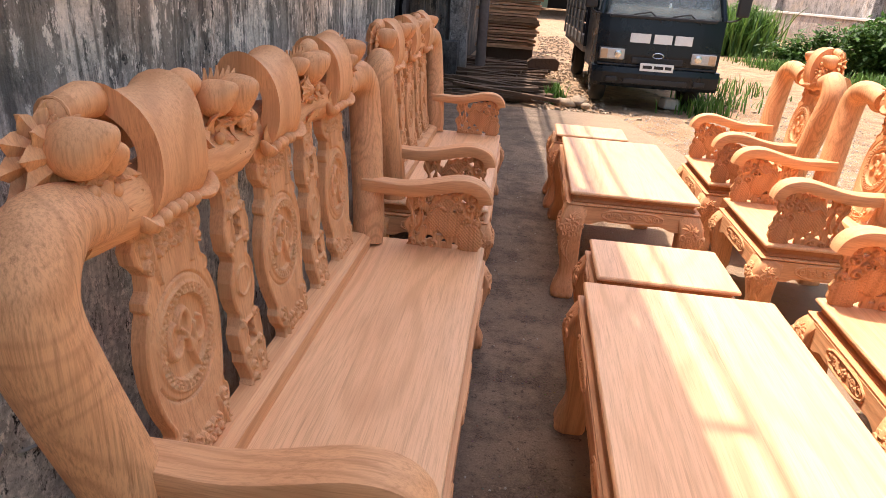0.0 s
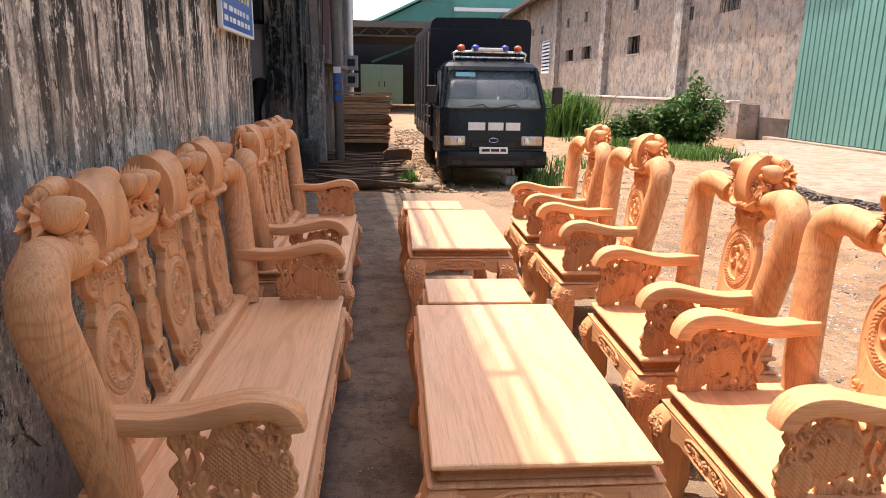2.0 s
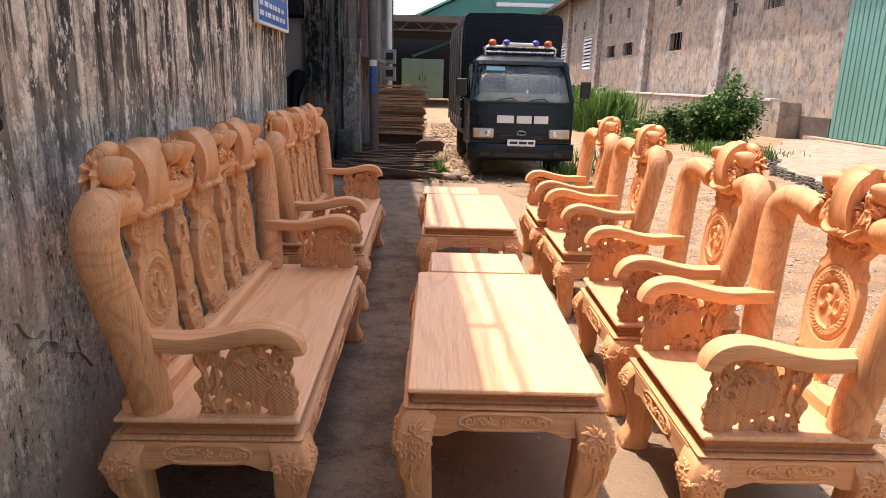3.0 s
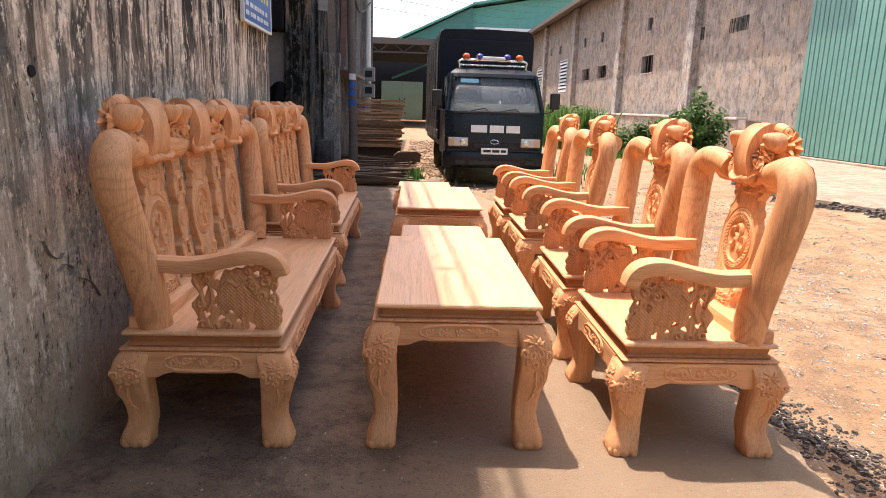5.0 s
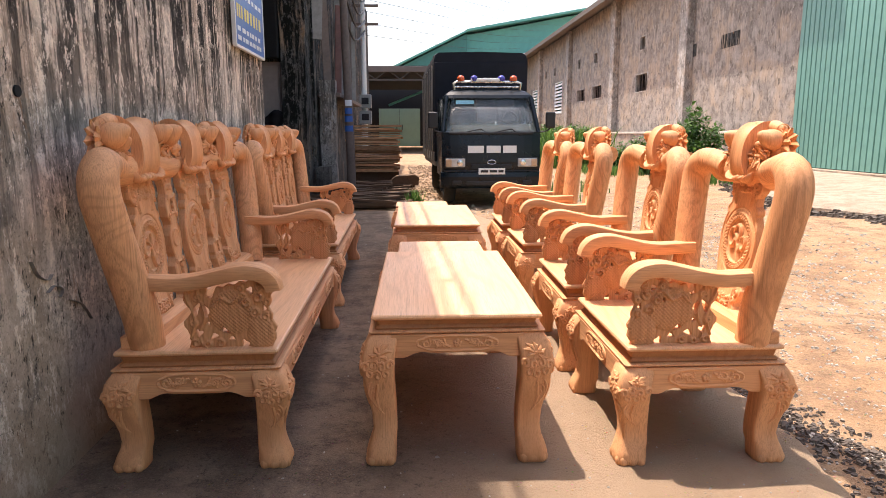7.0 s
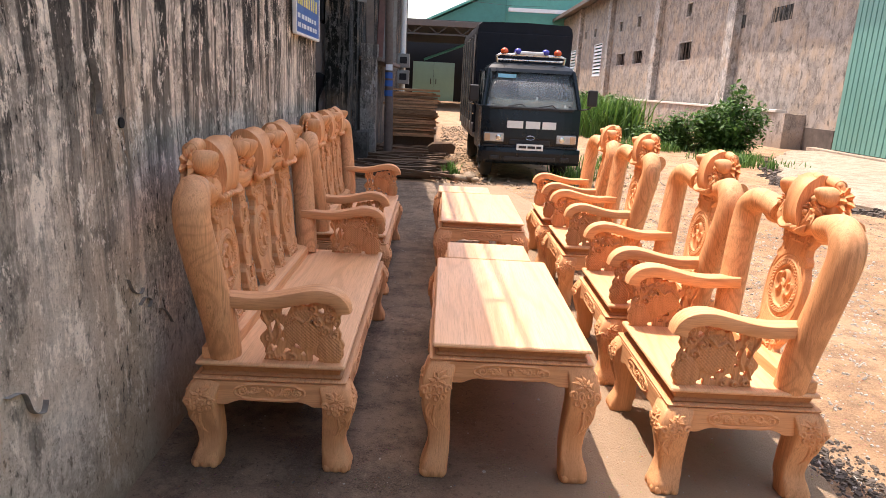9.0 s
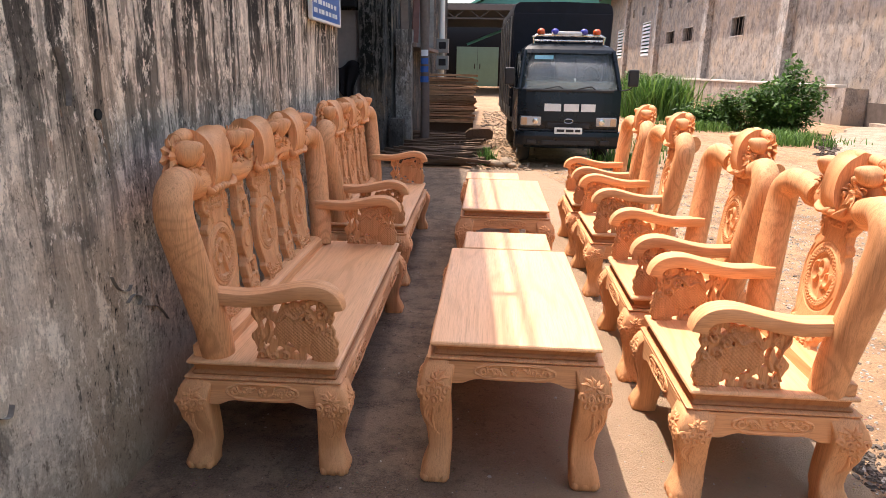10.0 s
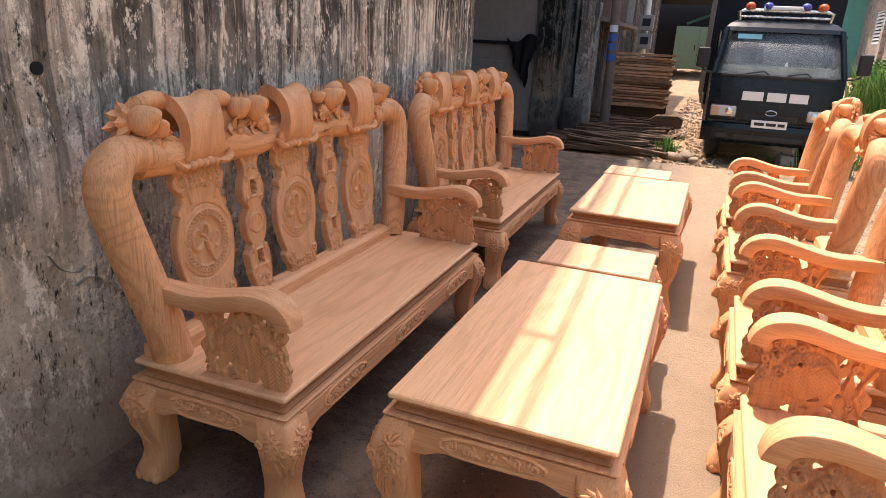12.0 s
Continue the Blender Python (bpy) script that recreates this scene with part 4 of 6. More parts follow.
    plate = part("number_plate", box(-0.245, 0.225, -0.112, -0.100, 0.545, 0.655, 0.006), WHITE, t, "white plate with dark bars")
    for x, w in ((-0.205, 0.13), (-0.05, 0.13), (0.105, 0.09)):
        part("bar", box(x, x + w, -0.1145, -0.1122, 0.580, 0.622), PLASTIC, plate)
    # plain white bars in place of the lettering
    for x0, x1 in ((-0.42, -0.14), (-0.09, 0.16), (0.20, 0.44)):
        part("lettering_bar", box(x0, x1, -0.010, 0.012, 0.915, 1.04, 0.002), WHITE, t, "white painted bar")
    for s, x in ((-1, -0.42), (1, 0.12)):
        part("wiper", tube(bmesh.new(), [(x, front(1.30) + 0.0, 1.285), (x + 0.24, front(1.33) - 0.012, 1.33), (x + 0.40, front(1.20) - 0.01, 1.21)], 0.012, 6), PLASTIC, t, smooth=True)
    part("wiper_cowl", box(-0.74, 0.74, 0.015, 0.075, 1.235, 1.275, 0.012), PLASTIC, t)
    for s in (-1, 1):
        arm_ = part("mirror_arm", tube(bmesh.new(), smooth_path([(s * 0.83, 0.12, 1.27), (s * 0.96, 0.02, 1.29), (s * 1.03, -0.01, 1.36), (s * 1.03, -0.01, 1.62)], 12), 0.014, 6), PLASTIC, t, smooth=True)
        part("mirror", box(s * 1.03 - 0.085, s * 1.03 + 0.085, -0.05, 0.03, 1.34, 1.62, 0.03, 3), PLASTIC, arm_)
    # light bar on the roof
    part("roof_bar", tube(bmesh.new(), [(-0.60, 0.62, 2.03), (-0.62, 0.60, 2.14), (-0.55, 0.60, 2.17), (0.55, 0.60, 2.17), (0.62, 0.60, 2.14), (0.60, 0.62, 2.03)], 0.024, 8), CHROME, t, smooth=True)
    part("roof_bar", tube(bmesh.new(), [(-0.60, 0.62, 2.08), (0.60, 0.62, 2.08)], 0.02, 8), CHROME, t, smooth=True)
    part("light_housing", box(-0.30, 0.30, 0.55, 0.70, 2.18, 2.235, 0.02), WHITE, t)
    for x, mat in ((-0.48, AMBER), (-0.24, BLUE_DOME), (0.26, BLUE_DOME), (0.48, AMBER)):
        d = part("lamp_base", tube(bmesh.new(), [(x, 0.61, 2.17), (x, 0.61, 2.20)], 0.06, 12), CHROME, t)
        part("lamp_dome", ball(bmesh.new(), (x, 0.60, 2.225), (0.07, 0.07, 0.062)), mat, d, smooth=True)
    # cargo box: canvas over bows, planked sides
    bm = bmesh.new()
    prof = [(-0.92, 1.35), (-0.92, 2.62), (-0.89, 2.74), (-0.82, 2.79), (0.0, 2.81), (0.82, 2.79), (0.89, 2.74), (0.92, 2.62), (0.92, 1.35)]
    rings_to(bm, [[(x + 0.012 * math.sin(k * 2.1 + z * 3), 1.55 + 0.28 * k, z + (0.012 if k % 2 else 0)) for x, z in prof] for k in range(14)])
    part("cargo_cover", bm, CANVAS, t)
    for z in (0.80, 0.98, 1.16, 1.34):
        for s in (-1, 1):
            part("side_board", box(s * 0.90 - 0.02, s * 0.90 + 0.02, 1.55, 5.2, z - 0.08, z + 0.075, 0.006), STEEL if z == 0.80 else CANVAS, t)
    for k in range(6):
        part("side_rib", box(-0.95, -0.925, 1.6 + 0.7 * k, 1.66 + 0.7 * k, 0.72, 2.55, 0.006), STEEL, t)
    part("head_board", box(-0.9, 0.9, 1.50, 1.545, 0.7, 2.6, 0.01), CANVAS, t)
    part("chassis", box(-0.45, 0.45, 0.4, 5.1, 0.48, 0.66, 0.01), PLASTIC, t)
    part("floor_frame", box(-0.9, 0.9, 1.5, 5.2, 0.62, 0.72, 0.01), STEEL, t)
    for y in (0.72, 3.9):
        for s in (-1, 1):
            bm = bmesh.new()
            prof = [(0.20, 0.0), (0.31, 0.01), (0.35, 0.05), (0.355, 0.11), (0.35, 0.17), (0.31, 0.21), (0.20, 0.22)]
            rings_to(bm, [[(s * (0.80 - d), y + r * math.cos(a), 0.33 + r * math.sin(a)) for r, d in prof] for a in np.linspace(0, math.tau, 25)], True, False)
            wheel = part("wheel", tube(bmesh.new(), [(s * 0.62, y, 0.33), (s * 0.76, y, 0.33)], 0.205, 18), STEEL, t)
            part("tyre", bm, RUBBER, wheel, smooth=True)
    part("mud_flap", box(-0.80, -0.56, 1.18, 1.20, 0.15, 0.5), RUBBER, t)
    part("axle", tube(bmesh.new(), [(-0.6, 0.72, 0.34), (0.6, 0.72, 0.34)], 0.06, 8), PLASTIC, t)
    return t


build_truck()


# ---- carved furniture ----
LEAN_BACK = [0.095]


def seat_bend(z):
    """How far the back leans behind the front edge, by height."""
    s = (z - 0.47) / 0.65
    return 0.512 + LEAN_BACK[0] * s + 0.010 * np.sin(s * 5.6)


def corner_leg(name, parent, cx, cy, sx, sy, top, size=0.14, seed=0):
    """A carved cabriole leg under the corner (cx, cy), swelling outwards (sx, sy) at knee and paw."""
    k = top / 0.405
    prof = [(0.405, 0.010, 0.114), (0.385, 0.024, 0.122), (0.35, 0.040, 0.128), (0.31, 0.044, 0.127), (0.27, 0.036, 0.118), (0.22, 0.022, 0.107), (0.16, 0.008, 0.096), (0.115, 0.004, 0.093), (0.085, 0.010, 0.099), (0.055, 0.026, 0.113), (0.03, 0.034, 0.120), (0.006, 0.031, 0.116), (0.0, 0.026, 0.108)]
    zs, outs, wides = [p[0] for p in prof[::-1]], [p[1] for p in prof[::-1]], [p[2] for p in prof[::-1]]
    rings = []
    for z, out, s in prof:
        s *= size / 0.14
        x1, y1 = cx + sx * out, cy + sy * out
        x0, y0 = x1 - sx * s, y1 - sy * s
        r = s * (0.11 if z > 0.06 else 0.24)
        ring = []
        for ax, ay, b in ((x0, y0, 0), (x1, y0, 1), (x1, y1, 2), (x0, y1, 3)):
            inx, iny = (x0 + x1) / 2 - ax, (y0 + y1) / 2 - ay
            hx, hy = math.copysign(r, inx), math.copysign(r, iny)
            pts = [(ax + hx, ay), (ax + hx * 0.3, ay + hy * 0.3), (ax, ay + hy)]
            if b % 2 == 0:
                pts = pts[::-1]
            ring += [(px, py, z * k) for px, py in pts]
        rings.append(ring)
    leg = part(name, rings_to(bmesh.new(), rings), WOOD_Z, parent, smooth=True)
    rnd = random.Random(seed)
    for face in (0, 1):
        def on(u, z, d=0.0):
            """A place on the outer face: u across it, z up, d proud of it."""
            out, s = float(np.interp(z, zs, outs)), float(np.interp(z, zs, wides)) * size / 0.14
            return (cx + sx * (out - s / 2) - sx * u, cy + sy * (out + d), z * k) if face == 0 else (cx + sx * (out + d), cy + sy * (out - s / 2) - sy * u, z * k)

        bm = bmesh.new()
        # a spiky blossom at the top of the knee
        for q in range(7):
            a, reach = radians(-25 + 38 * q + rnd.uniform(-10, 10)), rnd.uniform(0.75, 1.15)
            path = [on(0.008 * math.cos(a), 0.350 + 0.008 * math.sin(a)), on(0.024 * reach * math.cos(a + 0.25), 0.350 + 0.020 * reach * math.sin(a + 0.25), 0.001), on(0.044 * reach * math.cos(a), 0.350 + 0.034 * reach * math.sin(a))]
            tube(bm, path, (0.005, 0.0088, 0.002), 6)
        ball(bm, on(0, 0.352), (0.008, 0.008, 0.008), u=8, v=6)
        # rolling clouds below it
        for row, (zc, n) in enumerate(((0.318, 4), (0.292, 3))):
            for q in range(n):
                uc = (q - (n - 1) / 2) * 0.030
                hand = 1 if (q + row) % 2 else -1
                path = [on(pu, pz) for pu, pz in spiral(uc, zc + 0.003 * hand, 0.0155, 1.15, rnd.uniform(-0.4, 0.4) + row, 12, 0.3, hand)]
                tube(bm, path, [0.0080 * (0.55 + 0.45 * math.sin(math.pi * (i + 1) / 13)) for i in range(12)], 6)
        # a hanging leaf of nested curls down the outer edge
        for q in range(4):
            r = 0.030 - 0.006 * q
            path = [on(-0.018 + 0.9 * r * math.cos(a), 0.236 - 0.012 * q + 1.15 * r * math.sin(a)) for a in np.linspace(1.9, 4.9, 9)]
            tube(bm, path, [0.0070 * (0.35 + 0.65 * math.sin(math.pi * (i + 0.6) / 9.2)) for i in range(9)], 6)
        tube(bm, [on(-0.006, 0.262), on(-0.020, 0.215), on(-0.016, 0.178), on(0.0, 0.158)], (0.006, 0.007, 0.005, 0.002), 6)
        tagged(part("knee_carving", bm, WOOD_Z, leg, smooth=True), kind="stuff")
        toes = bmesh.new()
        for du, w in ((-0.034, 0.019), (0.0, 0.023), (0.034, 0.019)):
            ball(toes, on(du, 0.016, -0.010), (w, 0.014, 0.022) if face == 0 else (0.014, w, 0.022), u=10, v=7)
        part("paw", toes, WOOD_Z, leg, smooth=True)
    return leg


def apron(parent, x0, x1, y, side, z0, z1, cart=1, axis="X"):
    """An apron board, its lower edge swept up from the legs, with carved cartouches; side +1 or -1 gives its outer face; axis is its run."""
    n, t = 48, 0.028
    bm = bmesh.new()

    def at(u, d, z):
        return (u, y + side * d, z) if axis == "X" else (y + side * d, u, z)
    rows = []
    for k in range(n + 1):
        u = x0 + (x1 - x0) * k / n
        edge = min(u - x0, x1 - u)
        low = z0 + 0.006 - 0.018 * math.exp(-(max(0.0, edge - 0.045) / 0.030) ** 2) + 0.004 * math.exp(-((edge - 0.115) / 0.02) ** 2)
        rows.append([at(u, 0, z1), at(u, 0, low + 0.003), at(u, -0.004, low), at(u, -t, low), at(u, -t, z1)])
    rings_to(bm, rows)
    board = part("apron", bm, WOOD_X if axis == "X" else WOOD_Y, parent)
    zc, h = (z0 + z1) / 2 + 0.005, (z1 - z0) * 0.36
    for c in range(cart):
        bm = bmesh.new()
        uc = x0 + (x1 - x0) * (c + 0.5) / cart if cart > 1 else (x0 + x1) / 2
        w = min(0.150, (x1 - x0) * 0.31)
        # the raised border: straight above and below, lobed at its ends
        loop = []
        for k in range(49):
            a = math.tau * k / 48
            ca, sa = math.cos(a), math.sin(a)
            loop.append(at(uc + w * math.copysign(abs(ca) ** 0.55, ca) * (1.0 - 0.10 * math.exp(-((abs(sa) - 0.55) / 0.2) ** 2)), 0.0, zc + h * math.copysign(abs(sa) ** 0.7, sa)))
        tube(bm, loop, 0.0062, 6)
        # a blossom in the middle and vines that curl out to both ends
        for q in range(5):
            a = radians(90 + 72 * q)
            ball(bm, at(uc + 0.36 * h * math.cos(a), 0.0, zc + 0.36 * h * math.sin(a)), (0.27 * h, 0.0085, 0.27 * h) if axis == "X" else (0.0085, 0.27 * h, 0.27 * h), u=8, v=6)
        ball(bm, at(uc, 0.003, zc), (0.2 * h, 0.006, 0.2 * h) if axis == "X" else (0.006, 0.2 * h, 0.2 * h), u=8, v=6)
        for hand in (-1, 1):
            for du, dz, r, st, turn in ((0.78, 0.05, 0.58, 2.8, 1), (0.46, -0.18, 0.50, 0.3, -1), (0.34, 0.40, 0.30, 1.4, 1), (0.60, 0.45, 0.26, 4.0, -1)):
                path = [at(pu, 0.0, pz) for pu, pz in spiral(uc + hand * w * du, zc + hand * turn * dz * h * 0.5, h * r, 1.3, st, 16, 0.22, hand * turn)]
                tube(bm, path, [0.0068 * (0.45 + 0.55 * math.sin(math.pi * (i + 0.5) / 16)) for i in range(16)], 6)
            vine = smooth_path([at(uc + hand * w * q, 0.0, zc + hand * h * 0.52 * math.sin(q * 8.5)) for q in (0.18, 0.34, 0.50, 0.66, 0.80)], 12)
            tube(bm, vine, [0.0068 - 0.0003 * i for i in range(12)], 6)
            for q in range(3):
                a = hand * (0.3 + 0.9 * q)
                root = Vector(at(uc + hand * w * (0.30 + 0.18 * q), 0.0, zc + 0.3 * h * math.sin(3 * q)))
                tip = Vector(at(uc + hand * w * (0.36 + 0.18 * q), 0.0, zc + 0.75 * h * math.copysign(1, math.sin(3 * q + 1))))
                tube(bm, [root, root.lerp(tip, 0.5), tip], (0.003, 0.0075, 0.0015), 6)
        part("apron_carving", bm, WOOD_X if axis == "X" else WOOD_Y, board, smooth=True)
    return board


def rim_profile(bm, x0, x1, y0, y1, rows):
    """A moulded slab: rows of (overhang, height) from the bottom up."""
    rings = []
    for o, z in rows:
        a, b, c, d, r = x0 - o, x1 + o, y0 - o, y1 + o, 0.006
        rings.append([(a + r, c, z), (b - r, c, z), (b, c + r, z), (b, d - r, z), (b - r, d, z), (a + r, d, z), (a, d - r, z), (a, c + r, z)])
    return rings_to(bm, rings)


def base_frame(parent, L, D, top, slab, apron_low, front_cart, side_cart=1, leg_size=0.14, slab_name="seat", seed=1):
    """Legs, aprons, moulding and the board on top; x runs along the length, the front is at y = 0."""
    h = L / 2
    low = top - slab
    part(slab_name, rim_profile(bmesh.new(), -h, h, 0.0, D, [(-0.004, top - 0.020), (0.003, top - 0.016), (0.005, top - 0.010), (0.002, top - 0.003), (-0.003, top)]), WOOD_SEAT, parent)
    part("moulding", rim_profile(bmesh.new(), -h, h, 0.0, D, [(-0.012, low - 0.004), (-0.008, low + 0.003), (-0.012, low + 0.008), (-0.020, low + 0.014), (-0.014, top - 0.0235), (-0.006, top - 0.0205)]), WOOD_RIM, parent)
    part("frame_board", rim_profile(bmesh.new(), -h, h, 0.0, D, [(0.004, low - 0.016), (0.014, low - 0.010), (0.014, low - 0.006), (0.002, low - 0.0045)]), WOOD_X, parent)
    zt = low - 0.0165
    for i, (sx, sy) in enumerate(((-1, -1), (1, -1), (1, 1), (-1, 1))):
        corner_leg("leg", parent, sx * h, 0.0 if sy < 0 else D, sx, sy, zt, leg_size, seed + i)
    apron(parent, -h + 0.07, h - 0.07, -0.016, -1, apron_low, zt, front_cart)
    apron(parent, -h + 0.07, h - 0.07, D + 0.016, 1, apron_low, zt, front_cart)
    apron(parent, 0.07, D - 0.07, -h - 0.016, -1, apron_low, zt, side_cart, "Y")
    apron(parent, 0.07, D - 0.07, h + 0.016, 1, apron_low, zt, side_cart, "Y")


def ridge(X, Z, paths, width):
    """The height, 0 to 1, of rounded strokes along paths of (x, z), thin at their ends."""
    d = np.full(X.shape, 9.0)
    for path in paths:
        n = len(path)
        for i, (px, pz) in enumerate(path):
            d = np.minimum(d, np.hypot(X - px, Z - pz) / (0.5 + 0.5 * math.sin(math.pi * (i + 0.5) / n)))
    return np.clip(1 - (d / width) ** 2, 0, 1) ** 0.5


def glyph(X, Z, cx, cz, r, seed):
    """Flowing carved strokes inside a medallion."""
    q = (seed % 3 - 1) * 0.25
    strokes = []
    strokes.append([(-0.50 + 0.26 * math.cos(a), 0.12 + 0.40 * math.sin(a)) for a in np.linspace(1.6 + q, 6.0, 40)])
    strokes.append([(-0.06 + 0.24 * math.cos(a), 0.34 + 0.34 * math.sin(a)) for a in np.linspace(-2.2, 3.4 + q, 40)])
    strokes.append([(-0.22 + 0.55 * s_, 0.30 - 1.05 * s_ + 0.12 * math.sin(5 * s_ + q)) for s_ in np.linspace(0, 1, 40)])
    strokes.append([(0.52 + 0.20 * math.cos(a), -0.02 + (0.38 + q * 0.3) * math.sin(a)) for a in np.linspace(2.4, 7.4 + q, 40)])
    strokes.append([(0.06 + 0.30 * s_, -0.30 + 0.10 * math.sin(9.0 * s_ + q * 4)) for s_ in np.linspace(0, 1, 30)])
    return ridge(X, Z, [[(cx + a * r, cz + b * r) for a, b in st] for st in strokes], r * 0.105)


def half_width(Z, table):
    zs, ws = [a for a, b in table], [b for a, b in table]
    return np.interp(Z, zs, ws)


WIDE = ((0.49, 0.094), (0.52, 0.096), (0.535, 0.086), (0.55, 0.088), (0.575, 0.106), (0.60, 0.110), (0.615, 0.098), (0.63, 0.100), (0.66, 0.112), (0.70, 0.123), (0.75, 0.131), (0.80, 0.132), (0.84, 0.126), (0.875, 0.113), (0.89, 0.104), (0.90, 0.112), (0.915, 0.110), (0.93, 0.092), (0.96, 0.088), (0.975, 0.098), (0.99, 0.112), (1.015, 0.114), (1.03, 0.104), (1.045, 0.112), (1.085, 0.116))
GIRTH = 1.14
NARROW = ((0.49, 0.050), (0.525, 0.052), (0.535, 0.042), (0.56, 0.046), (0.59, 0.055), (0.61, 0.050), (0.625, 0.056), (0.665, 0.056), (0.68, 0.044), (0.70, 0.034), (0.71, 0.034), (0.725, 0.044), (0.76, 0.054), (0.80, 0.054), (0.83, 0.044), (0.845, 0.032), (0.86, 0.036), (0.88, 0.052), (0.925, 0.057), (0.955, 0.048), (0.98, 0.036), (1.01, 0.034), (1.03, 0.042), (1.05, 0.050), (1.085, 0.054))


def splat_wide(parent, u, seed):
    cz, R = 0.785, 0.113

    def sdf(X, Z):
        return np.abs(X) - half_width(Z, WIDE) * GIRTH

    curls = []
    for s in (-1, 1):
        for px, pz, r, st, hand in ((0.092, 1.010, 0.020, 1.0, 1), (0.094, 0.975, 0.014, 4.0, -1), (0.094, 0.590, 0.016, 2.0, 1), (0.086, 0.560, 0.013, 5.0, -1)):
            curls.append(spiral(s * px, pz, r, 1.3, st, 26, 0.25, hand * s))
    rnd_ = random.Random(seed)
    for zc, rows in ((1.012, 3), (0.548, 2)):
        for a in range(5):
            for b in range(rows):
                px, pz = (a - 2) * 0.024, zc + (b - (rows - 1) / 2) * 0.024
                curls.append(spiral(px, pz, rnd_.uniform(0.008, 0.011), 0.8, rnd_.uniform(0, 6.2), 12, 0.4, rnd_.choice((-1, 1))))
    for s in (-1, 1):
        curls.append([(s * (0.060 + 0.012 * math.sin(3 * q)), 1.06 - 0.13 * q) for q in np.linspace(0, 1, 40)])
        curls.append([(s * (0.064 + 0.016 * q), 0.60 - 0.085 * q) for q in np.linspace(0, 1, 30)])

    def height(X, Z):
        r = np.hypot(X, Z - cz)
        line = np.exp(-((r - R * 0.99) / 0.0026) ** 2) + np.exp(-((r - R * 0.79) / 0.0026) ** 2)
        ang = np.arctan2(Z - cz, X)
        band = (r > R * 0.82) & (r < R * 0.96)
        key = band * (0.5 + 0.5 * np.sign(np.sin(ang * 40) * np.sign(r - R * 0.89)))
        dish = (r < R * 0.79) * 1.0
        groove = np.exp(-((r - R * 1.17) / 0.0026) ** 2) * (np.abs(Z - cz) > 0.05)
        w = half_width(Z, WIDE) * GIRTH
        rim = np.exp(-((np.abs(X) - w + 0.006) / 0.003) ** 2) * (r > R * 1.12)
        return 0.0065 * line + 0.0060 * key - 0.0075 * dish - 0.0065 * groove + 0.0045 * rim + 0.0140 * glyph(X, Z, 0, cz, R * 0.8, seed) * (r < R * 0.77) + 0.0105 * ridge(X, Z, curls, 0.0052) * (r > R * 1.12)
    return relief("splat", sdf, height, -0.156, 0.156, 0.49, 1.09, 0.0027, 0.030, WOOD_Z, parent, bend=seat_bend, place=pose(u, 0, 0))


def splat_narrow(parent, u):
    holes = (0.645, 0.925)

    def sdf(X, Z):
        s = np.abs(X) - half_width(Z, NARROW) * 1.22
        for hz in holes:
            s = np.maximum(s, 0.024 - np.maximum(np.abs(X) * 1.35 + 0.004 * np.sin(Z * 260), np.abs(Z - hz) * 0.86))
        return s

    curls = []
    for s in (-1, 1):
        for px, pz, r, st, hand in ((0.040, 0.682, 0.011, 1, 1), (0.040, 0.605, 0.012, 4, -1), (0.042, 0.885, 0.011, 4, -1), (0.038, 0.962, 0.011, 1, 1), (0.022, 0.565, 0.015, 2, 1), (0.020, 1.040, 0.015, 5, -1), (0.018, 1.004, 0.011, 2, 1), (0.026, 0.530, 0.011, 0, 1)):
            curls.append(spiral(s * px, pz, r, 1.2, st, 22, 0.3, hand * s))

    def height(X, Z):
        r = np.hypot(X, Z - 0.785)
        w = half_width(Z, NARROW) * 1.22
        disc = 1.0 * (r < 0.040) - 0.6 * (r < 0.034)
        rim = np.exp(-((np.abs(X) - w + 0.006) / 0.003) ** 2)
        lip = sum(np.exp(-((np.maximum(np.abs(X) * 1.35, np.abs(Z - hz) * 0.86) - 0.029) / 0.0035) ** 2) for hz in holes)
        return 0.0065 * disc + 0.0050 * rim + 0.0065 * lip + 0.0100 * ridge(X, Z, curls, 0.0048)
    return relief("narrow_splat", sdf, height, -0.075, 0.075, 0.49, 1.09, 0.0027, 0.034, WOOD_Z, parent, bend=seat_bend, place=pose(u, 0, 0))


